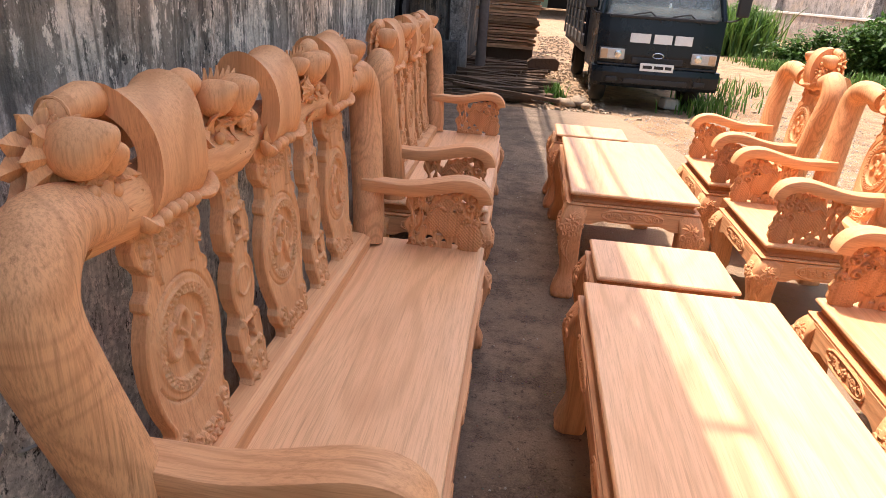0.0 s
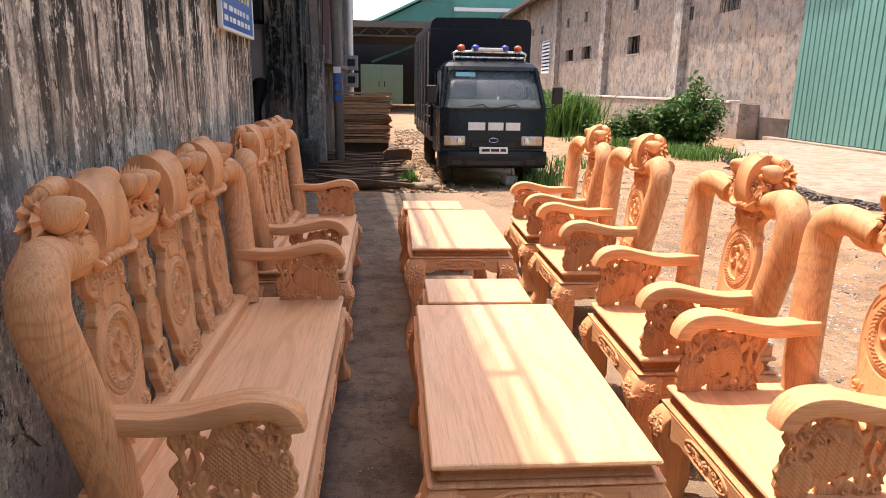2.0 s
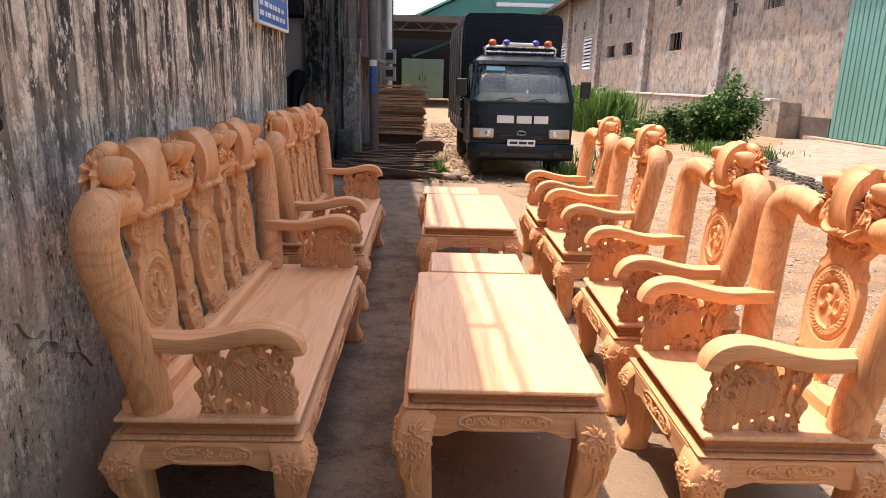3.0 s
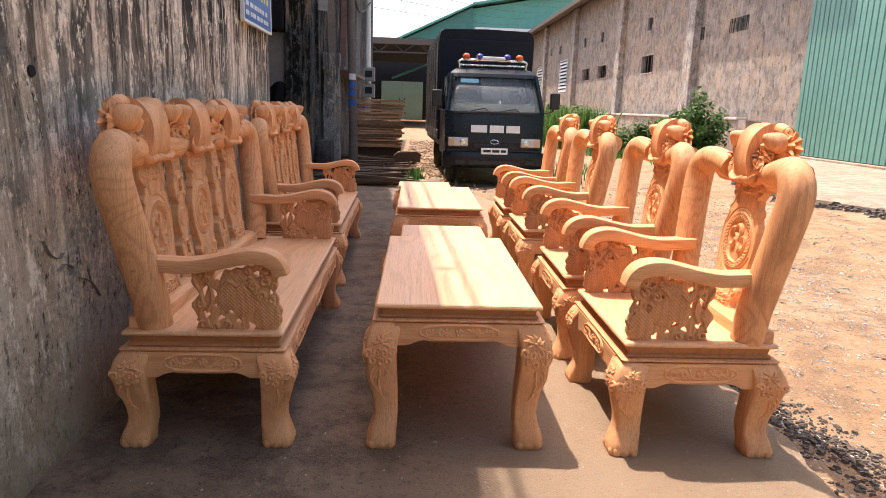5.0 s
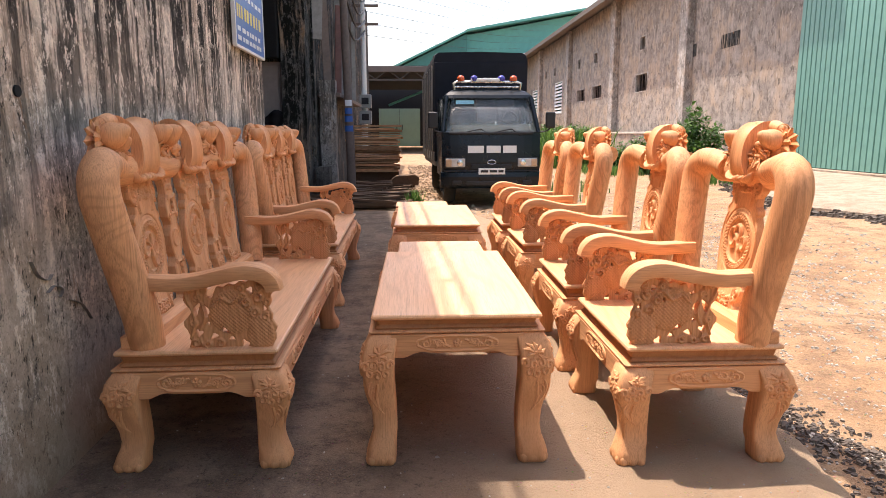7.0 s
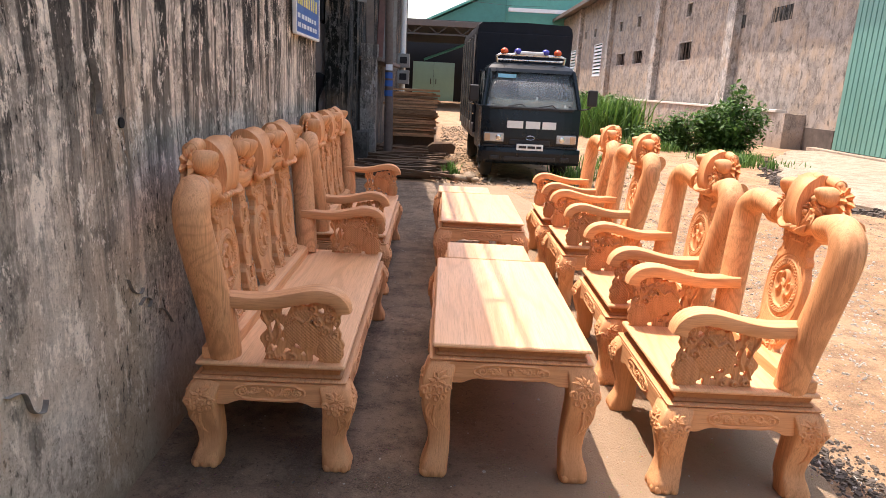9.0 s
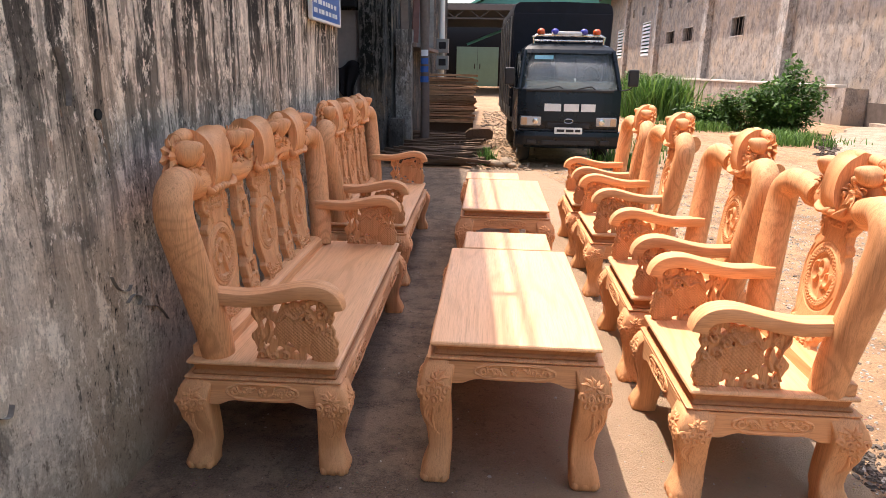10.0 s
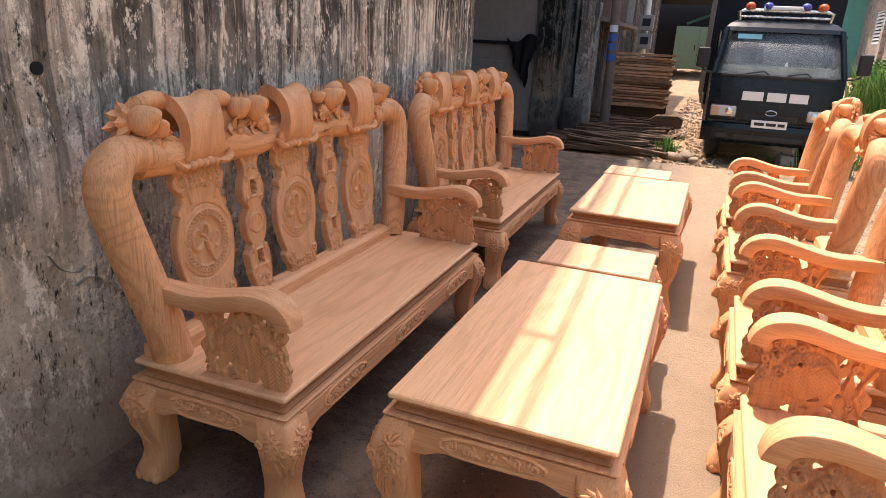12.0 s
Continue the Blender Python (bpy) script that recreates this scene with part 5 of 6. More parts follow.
def arm_panel(parent, u):
    """The pierced beast-and-cloud panel under an arm; local x of the board runs front to back."""
    holes = ((0.297, 0.612, 0.009, 0.024, 0.3), (0.262, 0.606, 0.009, 0.022, -0.2), (0.292, 0.522, 0.013, 0.012, 0.6), (0.238, 0.508, 0.015, 0.009, -0.5), (0.194, 0.530, 0.016, 0.009, 0.5), (0.172, 0.496, 0.011, 0.008, 0), (0.124, 0.474, 0.013, 0.017, 0), (0.098, 0.684, 0.012, 0.011, 0.4), (0.046, 0.612, 0.006, 0.011, 0), (0.134, 0.640, 0.007, 0.008, 0.4), (0.256, 0.556, 0.008, 0.006, 0.8), (0.245, 0.680, 0.012, 0.026, 0.2), (0.060, 0.664, 0.007, 0.006, 0))
    curls = [spiral(*c) for c in ((0.070, 0.655, 0.024, 1.3, 0.5, 26, 0.2, 1), (0.036, 0.640, 0.014, 1.2, 3.0, 20, 0.3, -1), (0.108, 0.640, 0.018, 1.2, 2.0, 22, 0.3, -1), (0.080, 0.600, 0.018, 1.1, 5.0, 22, 0.3, 1), (0.040, 0.585, 0.013, 1.2, 1.0, 20, 0.3, -1), (0.060, 0.695, 0.014, 1.1, 2.0, 20, 0.3, -1), (0.130, 0.690, 0.014, 1.1, 0.0, 20, 0.3, 1), (0.215, 0.480, 0.016, 1.1, 1.0, 20, 0.3, 1), (0.260, 0.478, 0.015, 1.1, 3.0, 20, 0.3, -1), (0.305, 0.482, 0.016, 1.1, 0.0, 20, 0.3, 1), (0.310, 0.560, 0.014, 1.1, 2.0, 20, 0.3, 1), (0.290, 0.660, 0.018, 1.1, 4.0, 22, 0.3, -1), (0.320, 0.690, 0.012, 1.1, 1.0, 20, 0.3, 1))]
    curls += [[(0.278 + 0.012 * math.sin(9 * q), 0.47 + 0.24 * q) for q in np.linspace(0, 1, 60)], [(0.325 - 0.02 * math.sin(4 * q), 0.50 + 0.18 * q) for q in np.linspace(0, 1, 50)], [(0.11 + 0.13 * q, 0.665 - 0.03 * q + 0.012 * math.sin(11 * q)) for q in np.linspace(0, 1, 40)]]

    def sdf(X, Z):
        jag = np.abs(np.mod(Z * 21, 1) - 0.35)
        a = np.maximum(0.012 + 0.016 * jag + 0.010 * np.sin(Z * 33) - X, X - (0.338 + 0.012 * np.sin(Z * 58 + 1) - 0.016 * np.abs(np.mod(Z * 15, 1) - 0.5)))
        crown = np.interp(X, (0.0, 0.10, 0.16, 0.22, 0.245, 0.262, 0.30, 0.335), (0.712, 0.720, 0.706, 0.694, 0.652, 0.700, 0.722, 0.705))
        s = np.maximum(a, np.maximum(0.455 - Z, Z - crown - 0.004 * np.sin(X * 150)))
        for hx, hz, rx, rz, tilt in holes:
            c, d = math.cos(tilt), math.sin(tilt)
            p, q = ((X - hx) * c + (Z - hz) * d) / rx, ((Z - hz) * c - (X - hx) * d) / rz
            ang = np.arctan2(q, p)
            s = np.maximum(s, (1 + 0.22 * np.sin(3 * ang + hx * 90) - np.hypot(p, q)) * min(rx, rz))
        return s

    def height(X, Z):
        scales = np.abs(np.sin(X * 210 + Z * 210)) * np.abs(np.sin(X * 210 - Z * 210))
        body = np.clip(1 - np.hypot((X - 0.165) / 0.085, (Z - 0.600) / 0.085) ** 2, 0, 1) ** 0.5
        chest = np.clip(1 - np.hypot((X - 0.062) / 0.050, (Z - 0.510) / 0.075) ** 2, 0, 1) ** 0.5
        cut = np.sin(X * 330 + 1.5 * np.sin(Z * 70)) * 0.5
        mass = np.maximum(body, chest)
        return 0.011 * mass + 0.0065 * scales * (mass > 0.12) + 0.0015 * cut * (mass < 0.12) + 0.0115 * ridge(X, Z, curls, 0.0062) - 0.003
    turn = Matrix.Rotation(radians(90), 4, "Z")
    return relief("arm_panel", sdf, height, 0.0, 0.36, 0.45, 0.728, 0.0030, 0.024, WOOD_CARVED, parent, both=True, place=Matrix.Translation((u + 0.013, 0, 0)) @ turn)


def arm(parent, u):
    """A squared arm that dips, swells and curls down at its front end."""
    mid = smooth_path([(0.53, 0.722), (0.44, 0.718), (0.36, 0.715), (0.28, 0.724), (0.20, 0.742), (0.13, 0.757), (0.075, 0.755), (0.035, 0.739), (0.012, 0.711), (0.005, 0.682)], 28)
    rings = []
    for i, p in enumerate(mid):
        a, b = mid[max(i - 1, 0)], mid[min(i + 1, len(mid) - 1)]
        d = (b - a).normalized()
        s = i / (len(mid) - 1)
        hw = 0.040 + 0.010 * math.sin(math.pi * min(1, s * 1.1)) - 0.004 * (s > 0.95)
        ht = 0.026 + 0.003 * s
        ring = []
        for cu, cn in ((-1, -0.9), (-0.95, -1), (0.95, -1), (1, -0.9), (1, 0.70), (0.95, 0.86), (0.55, 1.0), (-0.55, 1.0), (-0.95, 0.86), (-1, 0.70)):
            q = p + Vector((-d.y, d.x)) * (-cn * ht)
            ring.append((u + cu * hw, q.x, q.y))
        rings.append(ring)
    return part("arm", rings_to(bmesh.new(), rings), WOOD_Y, parent, smooth=True)


def post(parent, sx, L):
    """A round back post that leans back and bends over into the crest."""
    big = L > 1.2
    u, k, b = L / 2 - (0.075 if big else 0.055), 0.142 if big else 0.09, 0.060
    p = [(u, 0.500, 0.465), (u + 0.18 * k, 0.503, 0.58), (u + 0.50 * k, 0.505 + 0.3 * b, 0.74), (u + 0.84 * k, 0.505 + 0.65 * b, 0.91), (u + k, 0.505 + 0.9 * b, 1.02), (u + k - 0.012, 0.505 + b, 1.085), (u + k - 0.060, 0.512 + b, 1.126), (u + k - 0.130, 0.530 + b, 1.127), (u + k - 0.24, 0.540 + b, 1.104)]
    pts = [(sx * a, b, c) for a, b, c in smooth_path(p, 40)]
    fat = 1.0 if big else 0.95
    radii = [fat * float(np.interp(i / 39, (0, 0.1, 0.45, 0.64, 0.80, 1), (0.066, 0.067, 0.068, 0.067, 0.060, 0.052))) for i in range(40)]
    ob = part("back_post", tube(bmesh.new(), pts, radii, 26), WOOD_POST, parent, smooth=True)
    bm = bmesh.new()
    add_box(bm, sx * u - 0.05, sx * u + 0.05, 0.54, 0.580, 0.4652, 0.515, 0.006)
    part("post_foot", bm, WOOD_X, ob)
    return ob


def crest_scroll(parent, u, w=0.17):
    """A carved sheet rolled over the crest: waisted, its two edges flared and open at the sides."""
    prof = smooth_path([(0.548, 1.062), (0.526, 1.080), (0.512, 1.120), (0.512, 1.170), (0.522, 1.220), (0.545, 1.258), (0.585, 1.280), (0.628, 1.272), (0.655, 1.240), (0.664, 1.19)], 24)
    core = Vector((0.598, 1.150))
    bm = bmesh.new()
    rows = []
    for k in range(13):
        s = -1 + k / 6
        outer = []
        for i, p in enumerate(prof):
            rise = (p.y - 1.06) / 0.22
            x = u + s * (w / 2) * (0.84 + 0.14 * rise + 0.07 * math.sin(i * 0.55))
            lift = 0.016 * abs(s) ** 3 * (0.3 + rise)
            away = (p - core).normalized() * lift
            outer.append((x, p.x + away.x, p.y + away.y))
        inner = [(o[0] * 0.995 + u * 0.005, *(Vector((o[1], o[2])) + (core - Vector((o[1], o[2]))).normalized() * 0.050)) for o in outer]
        rows.append(outer + inner[::-1])
    rings_to(bm, rows, True, False)
    bm.verts.ensure_lookup_table()
    m = len(rows[0])
    for first in (0, (len(rows) - 1) * m):
        for i in range(23):
            bm.faces.new([bm.verts[first + q] for q in (i, i + 1, m - 2 - i, m - 1 - i)])
    ob = part("crest_scroll", bm, WOOD_Z, parent, smooth=True)
    bm = bmesh.new()
    # a fringe of small rolls under the sheet, a curled leaf at each end of it
    n = 5 if w > 0.15 else 4
    for k in range(n):
        s = -1 + 2 * (k + 0.5) / n
        ball(bm, (u + s * w * 0.36, 0.530, 1.064 + 0.004 * (k % 2)), (w * 0.095, 0.024, 0.017), (0, 14 * s, 0), u=10, v=7)
    for s in (-1, 1):
        edge = smooth_path([(u + s * w * 0.36, 0.534, 1.066), (u + s * w * 0.55, 0.520, 1.062), (u + s * (w * 0.55 + 0.022), 0.520, 1.076), (u + s * (w * 0.55 + 0.034), 0.528, 1.098)], 9)
        tube(bm, edge, [0.014, 0.018, 0.021, 0.022, 0.022, 0.020, 0.016, 0.010, 0.003], 8, 0.6)
        leaf(bm, (u + s * w * 0.48, 0.530, 1.085), (u + s * (w * 0.52 + 0.02), 0.520, 1.135), 0.014, 0.010, 0.006)
    part("scroll_fringe", bm, WOOD_Z, ob, smooth=True)
    return ob


def peach(parent, at, r, tilt=0, fore=-62):
    """One carved peach: its seam on top, its point towards the front."""
    return part("peach", ball(bmesh.new(), at, (r, r * 1.02, r * 1.06), (fore, tilt, 180), 28, 16, 0.42, 0.15), WOOD_Z, parent, smooth=True)


def flower(bm, x, y, z, r):
    """A many-petalled blossom that faces the front."""
    for q in range(11):
        a = math.tau * q / 11
        tip = (x + r * math.cos(a), y + 0.004 * (q % 2), z + r * math.sin(a))
        leaf(bm, (x + 0.25 * r * math.cos(a), y - 0.010, z + 0.25 * r * math.sin(a)), tip, r * 0.20, 0.007, 0.004)
    ball(bm, (x, y - 0.012, z), (0.36 * r, 0.3 * r, 0.36 * r), u=10, v=7)


def curled_roll(parent, x0, x1, y, z, r):
    """The rolled end of a sheet, lying along the crest with a blunt tip."""
    path = smooth_path([(x0, y, z), (x0 + 0.35 * (x1 - x0), y - 0.006, z + 0.006), (x0 + 0.75 * (x1 - x0), y - 0.004, z - 0.002), (x1, y + 0.004, z - 0.016)], 12)
    ob = part("crest_roll", tube(bmesh.new(), path, [r * q for q in (0.9, 1, 1, 1, 1, 0.98, 0.95, 0.92, 0.88, 0.80, 0.62, 0.25)], 14), WOOD_Z, parent, smooth=True)
    bm = bmesh.new()
    end = path[-3]
    tube(bm, [(end.x, end.y + 0.95 * r * math.cos(a), end.z + 0.95 * r * math.sin(a)) for a in np.linspace(0, math.tau, 15)], 0.0035, 6)
    part("roll_ring", bm, WOOD_Z, ob, smooth=True)


def twigs(bm, u, spread, z, seed, n):
    """Twigs and ragged leaves in the hollow under the fruit."""
    rnd_ = random.Random(seed)
    for k in range(n):
        x = u + spread * (-1 + 2 * (k + 0.5) / n)
        a = rnd_.uniform(0.6, 2.5)
        tip = (x + 0.045 * math.cos(a) * rnd_.choice((-1, 1)), 0.516 + rnd_.uniform(-0.004, 0.014), z + rnd_.uniform(-0.045, 0.05))
        leaf(bm, (x, 0.548, z), tip, rnd_.uniform(0.010, 0.016), 0.010, 0.008)
        b = rnd_.uniform(0, math.tau)
        leaf(bm, (x, 0.552, z + 0.01), (x + 0.040 * math.cos(b), 0.530, z + 0.032 * math.sin(b)), rnd_.uniform(0.009, 0.014), 0.010, 0.010)
        if k % 3 == 1:
            ball(bm, (x + rnd_.uniform(-0.01, 0.01), 0.532, z + rnd_.uniform(-0.035, 0.02)), (0.013, 0.012, 0.013), u=8, v=6)


def peaches(parent, u, seed, hand=1):
    """The bunch between two scrolls of a long crest: two peaches, a blossom, leaves and a roll."""
    peach(parent, (u - hand * 0.012, 0.535, 1.228), 0.046, -12 * hand)
    peach(parent, (u + hand * 0.066, 0.545, 1.232), 0.040, 14 * hand)
    peach(parent, (u - hand * 0.086, 0.552, 1.236), 0.028, -30 * hand)
    curled_roll(parent, u + hand * 0.155, u + hand * 0.075, 0.590, 1.262, 0.030)
    bm = bmesh.new()
    ball(bm, (u, 0.600, 1.170), (0.165, 0.044, 0.085), u=16, v=10)
    flower(bm, u - hand * 0.070, 0.528, 1.172, 0.042)
    twigs(bm, u, 0.115, 1.165, seed, 11)
    for k in range(9):
        q = -1 + k / 4
        leaf(bm, (u + q * 0.10, 0.590, 1.235), (u + q * 0.125, 0.580, 1.284 - 0.014 * abs(q) + 0.006 * (k % 2)), 0.012, 0.010, -0.004)
    part("blossom_carving", bm, WOOD_Z, parent, smooth=False)
    bm = bmesh.new()
    fan = [((u + 0.026 * q, 0.536, 1.075), (u + 0.040 * q, 0.520, 1.096 + 0.004 * (1.5 - abs(q)))) for q in (-1.5, -0.75, 0, 0.75, 1.5)]
    for a, b in fan:
        leaf(bm, a, b, 0.012, 0.008, 0.003)
    part("shell_carving", bm, WOOD_Z, parent, smooth=True)


def crest_end(parent, u, s, scale=1.0, set_back=0.0):
    """The big peach, its fan of pointed leaves and the roll, at an end of the crest."""
    k_, d = scale, set_back
    peach(parent, (u, 0.548 + d, 1.226), 0.047 * k_, 22 * s)
    peach(parent, (u - s * 0.062 * k_, 0.545 + d, 1.196), 0.031 * k_, -10 * s)
    curled_roll(parent, u - s * 0.135 * k_, u - s * 0.020 * k_, 0.605 + d, 1.272, 0.030 * k_)
    bm = bmesh.new()
    for row, (n, reach, y) in enumerate(((6, 0.118, 0.600 + d), (5, 0.096, 0.578 + d))):
        for k in range(n):
            a = radians(-28 + (150 - 10 * row) * k / (n - 1) + 9 * row)
            leaf(bm, (u + s * 0.030 * math.cos(a), y, 1.21 + 0.030 * math.sin(a)), (u + s * k_ * reach * math.cos(a), y - 0.006, 1.205 + k_ * reach * 0.74 * math.sin(a)), 0.019 * k_, 0.014, 0.004)
    part("leaf_fan", bm, WOOD_Z, parent, smooth=False)
    bm = bmesh.new()
    ball(bm, (u - s * 0.055 * k_, 0.600, 1.165), (0.10 * k_, 0.042, 0.075), u=16, v=10)
    twigs(bm, u - s * 0.045 * k_, 0.065 * k_, 1.155, int(abs(u) * 900), 7)
    for k in range(3):
        leaf(bm, (u - s * 0.045 * k_, 0.535, 1.165), (u - s * (0.005 + 0.035 * k) * k_, 0.518, 1.108 + 0.008 * (k % 2)), 0.012, 0.009, 0.006)
    part("blossom_carving", bm, WOOD_Z, parent, smooth=False)


def seat_piece(name, label, category, group, L, wide, narrow, ends, at, seed, lean=0.095, tall=1.0):
    """An armchair or a settee of the carved set: one family of parts, at any length."""
    t = thing(name, label, category, group, at=at)
    D, top = 0.595, 0.465
    LEAN_BACK[0] = lean
    base_frame(t, L, D, top, 0.062, 0.295, 3 if L > 1.2 else 1, 1, 0.14, "seat", seed)
    for s in (-1, 1):
        post(t, s, L)
        arm(t, s * (L / 2 - 0.048))
        arm_panel(t, s * (L / 2 - 0.048))
    h = L / 2 - 0.135
    bm = bmesh.new()
    rings_to(bm, [[(x, 0.474, 0.4655), (x, 0.478, 0.510), (x, 0.506, 0.524), (x, 0.555, 0.528), (x, 0.555, 0.4655)] for x in (-h, h)])
    part("back_rail", bm, WOOD_X, t)
    n = 15
    pts = [(-h - 0.04 + (2 * h + 0.08) * k / (n - 1), 0.590 - 0.012 * math.sin(k * 1.7), 1.098 + 0.006 * math.sin(k * 2.1)) for k in range(n)]
    part("crest_log", tube(bmesh.new(), pts, [0.060 + 0.007 * math.sin(k * 1.9) for k in range(n)], 14), WOOD_X, t, smooth=True)
    for k, u in enumerate(wide):
        splat_wide(t, u, seed * 3 + k)
        crest_scroll(t, u, 0.200 if L > 1.2 else 0.118)
    for u in narrow:
        splat_narrow(t, u)
        peaches(t, u, seed + 11, 1 if u > 0 else -1)
    for s in (-1, 1):
        if ends:
            crest_end(t, s * ends, s)
        else:
            crest_end(t, s * 0.148, s, 0.90, 0.022)
    # the crest sits on the leaning back; the settee's back is a little taller
    fore = Matrix.Translation((0, lean - (0.066 if ends else 0.082), 0))
    stretch = Matrix.Translation((0, 0, 0.465)) @ Matrix.Diagonal((1, 1, tall, 1)) @ Matrix.Translation((0, 0, -0.465))
    for o in t.children_recursive:
        kind_ = o.name.split(".")[0]
        if kind_ in ("crest_log", "crest_scroll", "scroll_fringe", "peach", "blossom_carving", "shell_carving", "leaf_fan", "crest_roll", "roll_ring"):
            o.data.transform(stretch @ fore)
        elif kind_ in ("back_post", "splat", "narrow_splat"):
            o.data.transform(stretch)
            if kind_ == "splat" and not ends:
                o.data.transform(Matrix.Translation((0, 0, 0.48)) @ Matrix.Diagonal((1, 1, 1.06, 1)) @ Matrix.Translation((0, 0, -0.48)))
    return t


settee = seat_piece("settee", "long carved settee of bare reddish wood with medallion panels", "settee", "pair of carved settees", 1.86, (-0.585, 0.0, 0.585), (-0.295, 0.295), 0.822, pose(-0.10, 1.788, 0, 0, 0, 90.8), 3, 0.095, 1.035)
other = copy_thing(settee, pose(-0.155, 4.16, 0, 0, 0, 91.2))
tagged(other, "long carved bare wood settee with medallion panels by the doorway")
chair = seat_piece("armchair", "heavy carved armchair of bare reddish-brown wood in full sun", "armchair", "row of carved armchairs", 0.76, (0.0,), (), 0.0, pose(1.232, 1.19, 0, 0, 0, -90), 8, 0.125, 1.0)
for cx, cy, turn in ((1.225, 2.20, -90.5), (1.215, 3.545, -89.6), (1.20, 4.61, -90.3)):
    copy_thing(chair, pose(cx, cy, 0, 0, 0, turn))


def low_table(name, label, category, group, L, D, top, at, seed, low, leg):
    t = thing(name, label, category, group, at=at)
    base_frame(t, L, D, top, 0.055, low, 2 if L > 1 else 1, 1, leg, "tabletop", seed)
    return t


table = low_table("coffee_table", "long carved low table of bare wood with a plain board top", "table", "pair of carved low tables", 1.335, 0.635, 0.590, pose(0.272, 1.520, 0, 0, 0, -90), 21, 0.44, 0.135)
copy_thing(table, pose(0.278, 3.972, 0, 0, 0, -90))
stool = low_table("stool", "square carved stool of bare wood between the two tables", "stool", "pair of carved stools", 0.39, 0.508, 0.562, pose(0.334, 2.512, 0, 0, 0, -90), 31, 0.42, 0.12)
tagged(copy_thing(stool, pose(0.245, 5.05, 0, 0, 0, -90)), "square carved stool of bare wood beyond the far table")


# ---- timber, stones and plants ----
SAWN = wood_material("rough_sawn_board", "Y", light=(0.74, 0.45, 0.25), dark=(0.16, 0.075, 0.035), period=0.02, rough=0.85, wild=3, spread=0.45)
OLD = wood_material("old_grey_slab", "Y", light=(0.12, 0.074, 0.047), dark=(0.035, 0.024, 0.017), period=0.03, rough=0.9, wild=3, spread=0.45)


def plank_mesh(name, L, w, h, mat, seed, taper=0.0):
    rnd_ = random.Random(seed)
    rings = []
    for k in range(6):
        y = -L / 2 + L * k / 5
        a, b, c, d = (rnd_.uniform(-0.007, 0.007) for _ in range(4))
        wl = w / 2 * (1 - taper * k / 5)
        rings.append([(-wl + a, y, 0), (wl + b, y, 0), (wl + b * 0.5, y, h + c), (-wl + a * 0.5, y, h + d)])
    bm = rings_to(bmesh.new(), rings)
    me = bpy.data.meshes.new(name)
    bmesh.ops.recalc_face_normals(bm, faces=bm.faces)
    bm.to_mesh(me)
    bm.free()
    me.materials.append(mat)
    return me


rnd = random.Random(12)
stack = thing("timber_stack", "tall stack of rough sawn brown boards", "timber stack", at=pose(-0.55, 15.0, 0.0))
cross = [plank_mesh("board", 0.98 + 0.08 * k, 0.30, 0.026 + 0.007 * k, SAWN, k) for k in range(4)]
z = 0.34
layer = 0
while z < 1.42:
    for c in range(3):
        ob = new("board", cross[rnd.randrange(4)])
        ob.parent = stack
        ob.matrix_world = pose(-0.55 + rnd.uniform(-0.09, 0.09), 14.55 + 0.31 * c + rnd.uniform(-0.03, 0.03), z, rnd.uniform(-0.5, 0.5), 0, 90 + rnd.uniform(-1.5, 1.5))
    z += 0.036 + (0.030 if layer % 4 == 3 else rnd.uniform(0.008, 0.018))
    layer += 1
part("bearer", box(-0.56, 0.56, -0.48, -0.38, 0.0, 0.335, 0.01), OLD, stack)
part("bearer", box(-0.56, 0.56, 0.30, 0.40, 0.0, 0.335, 0.01), OLD, stack)

pile = thing("slab_pile", "flat spread of dark rough timber slabs on the ground", "timber pile", at=pose(-0.4, 11.8, 0))
slabs = [plank_mesh("slab", 1.25 + 0.12 * k, 0.13, 0.045, OLD, 40 + k, 0.35) for k in range(5)]
for k in range(64):
    ob = new("slab", slabs[rnd.randrange(5)])
    ob.parent = pile
    y = 9.75 + 4.3 * (k % 22) / 21
    ob.matrix_world = pose(-0.45 + rnd.uniform(-0.30, 0.20) - 0.03 * (y - 9), y, -0.01 + 0.05 * (k // 22) + 0.014 * (y - 9.7) + rnd.uniform(0, 0.012), rnd.uniform(-4.0, 4.0), rnd.uniform(-2.5, 2.5), 90 + rnd.uniform(-20, 20))
bm = bmesh.new()
rings_to(bm, [[(x + 0.02 * math.sin(y * 9), y, z_ + 0.01 * math.sin(x * 9 + y * 4)) for x, z_ in ((-0.27, 0.0), (0.27, 0.0), (0.29, 0.16), (0.2, 0.22), (-0.2, 0.21), (-0.29, 0.14))] for y in (-0.22, -0.1, 0.1, 0.22)])
log = part("timber_block", bm, OLD)
log.matrix_world = pose(0.22, 12.6, 0.16, 0, 0, 6)
tagged(log, "short squared timber block lying on the slabs", "timber block")


CHIP = plain("brown_chips", (0.34, 0.245, 0.165), 0.95, grain=14, vary=0.55, depth=0.006)


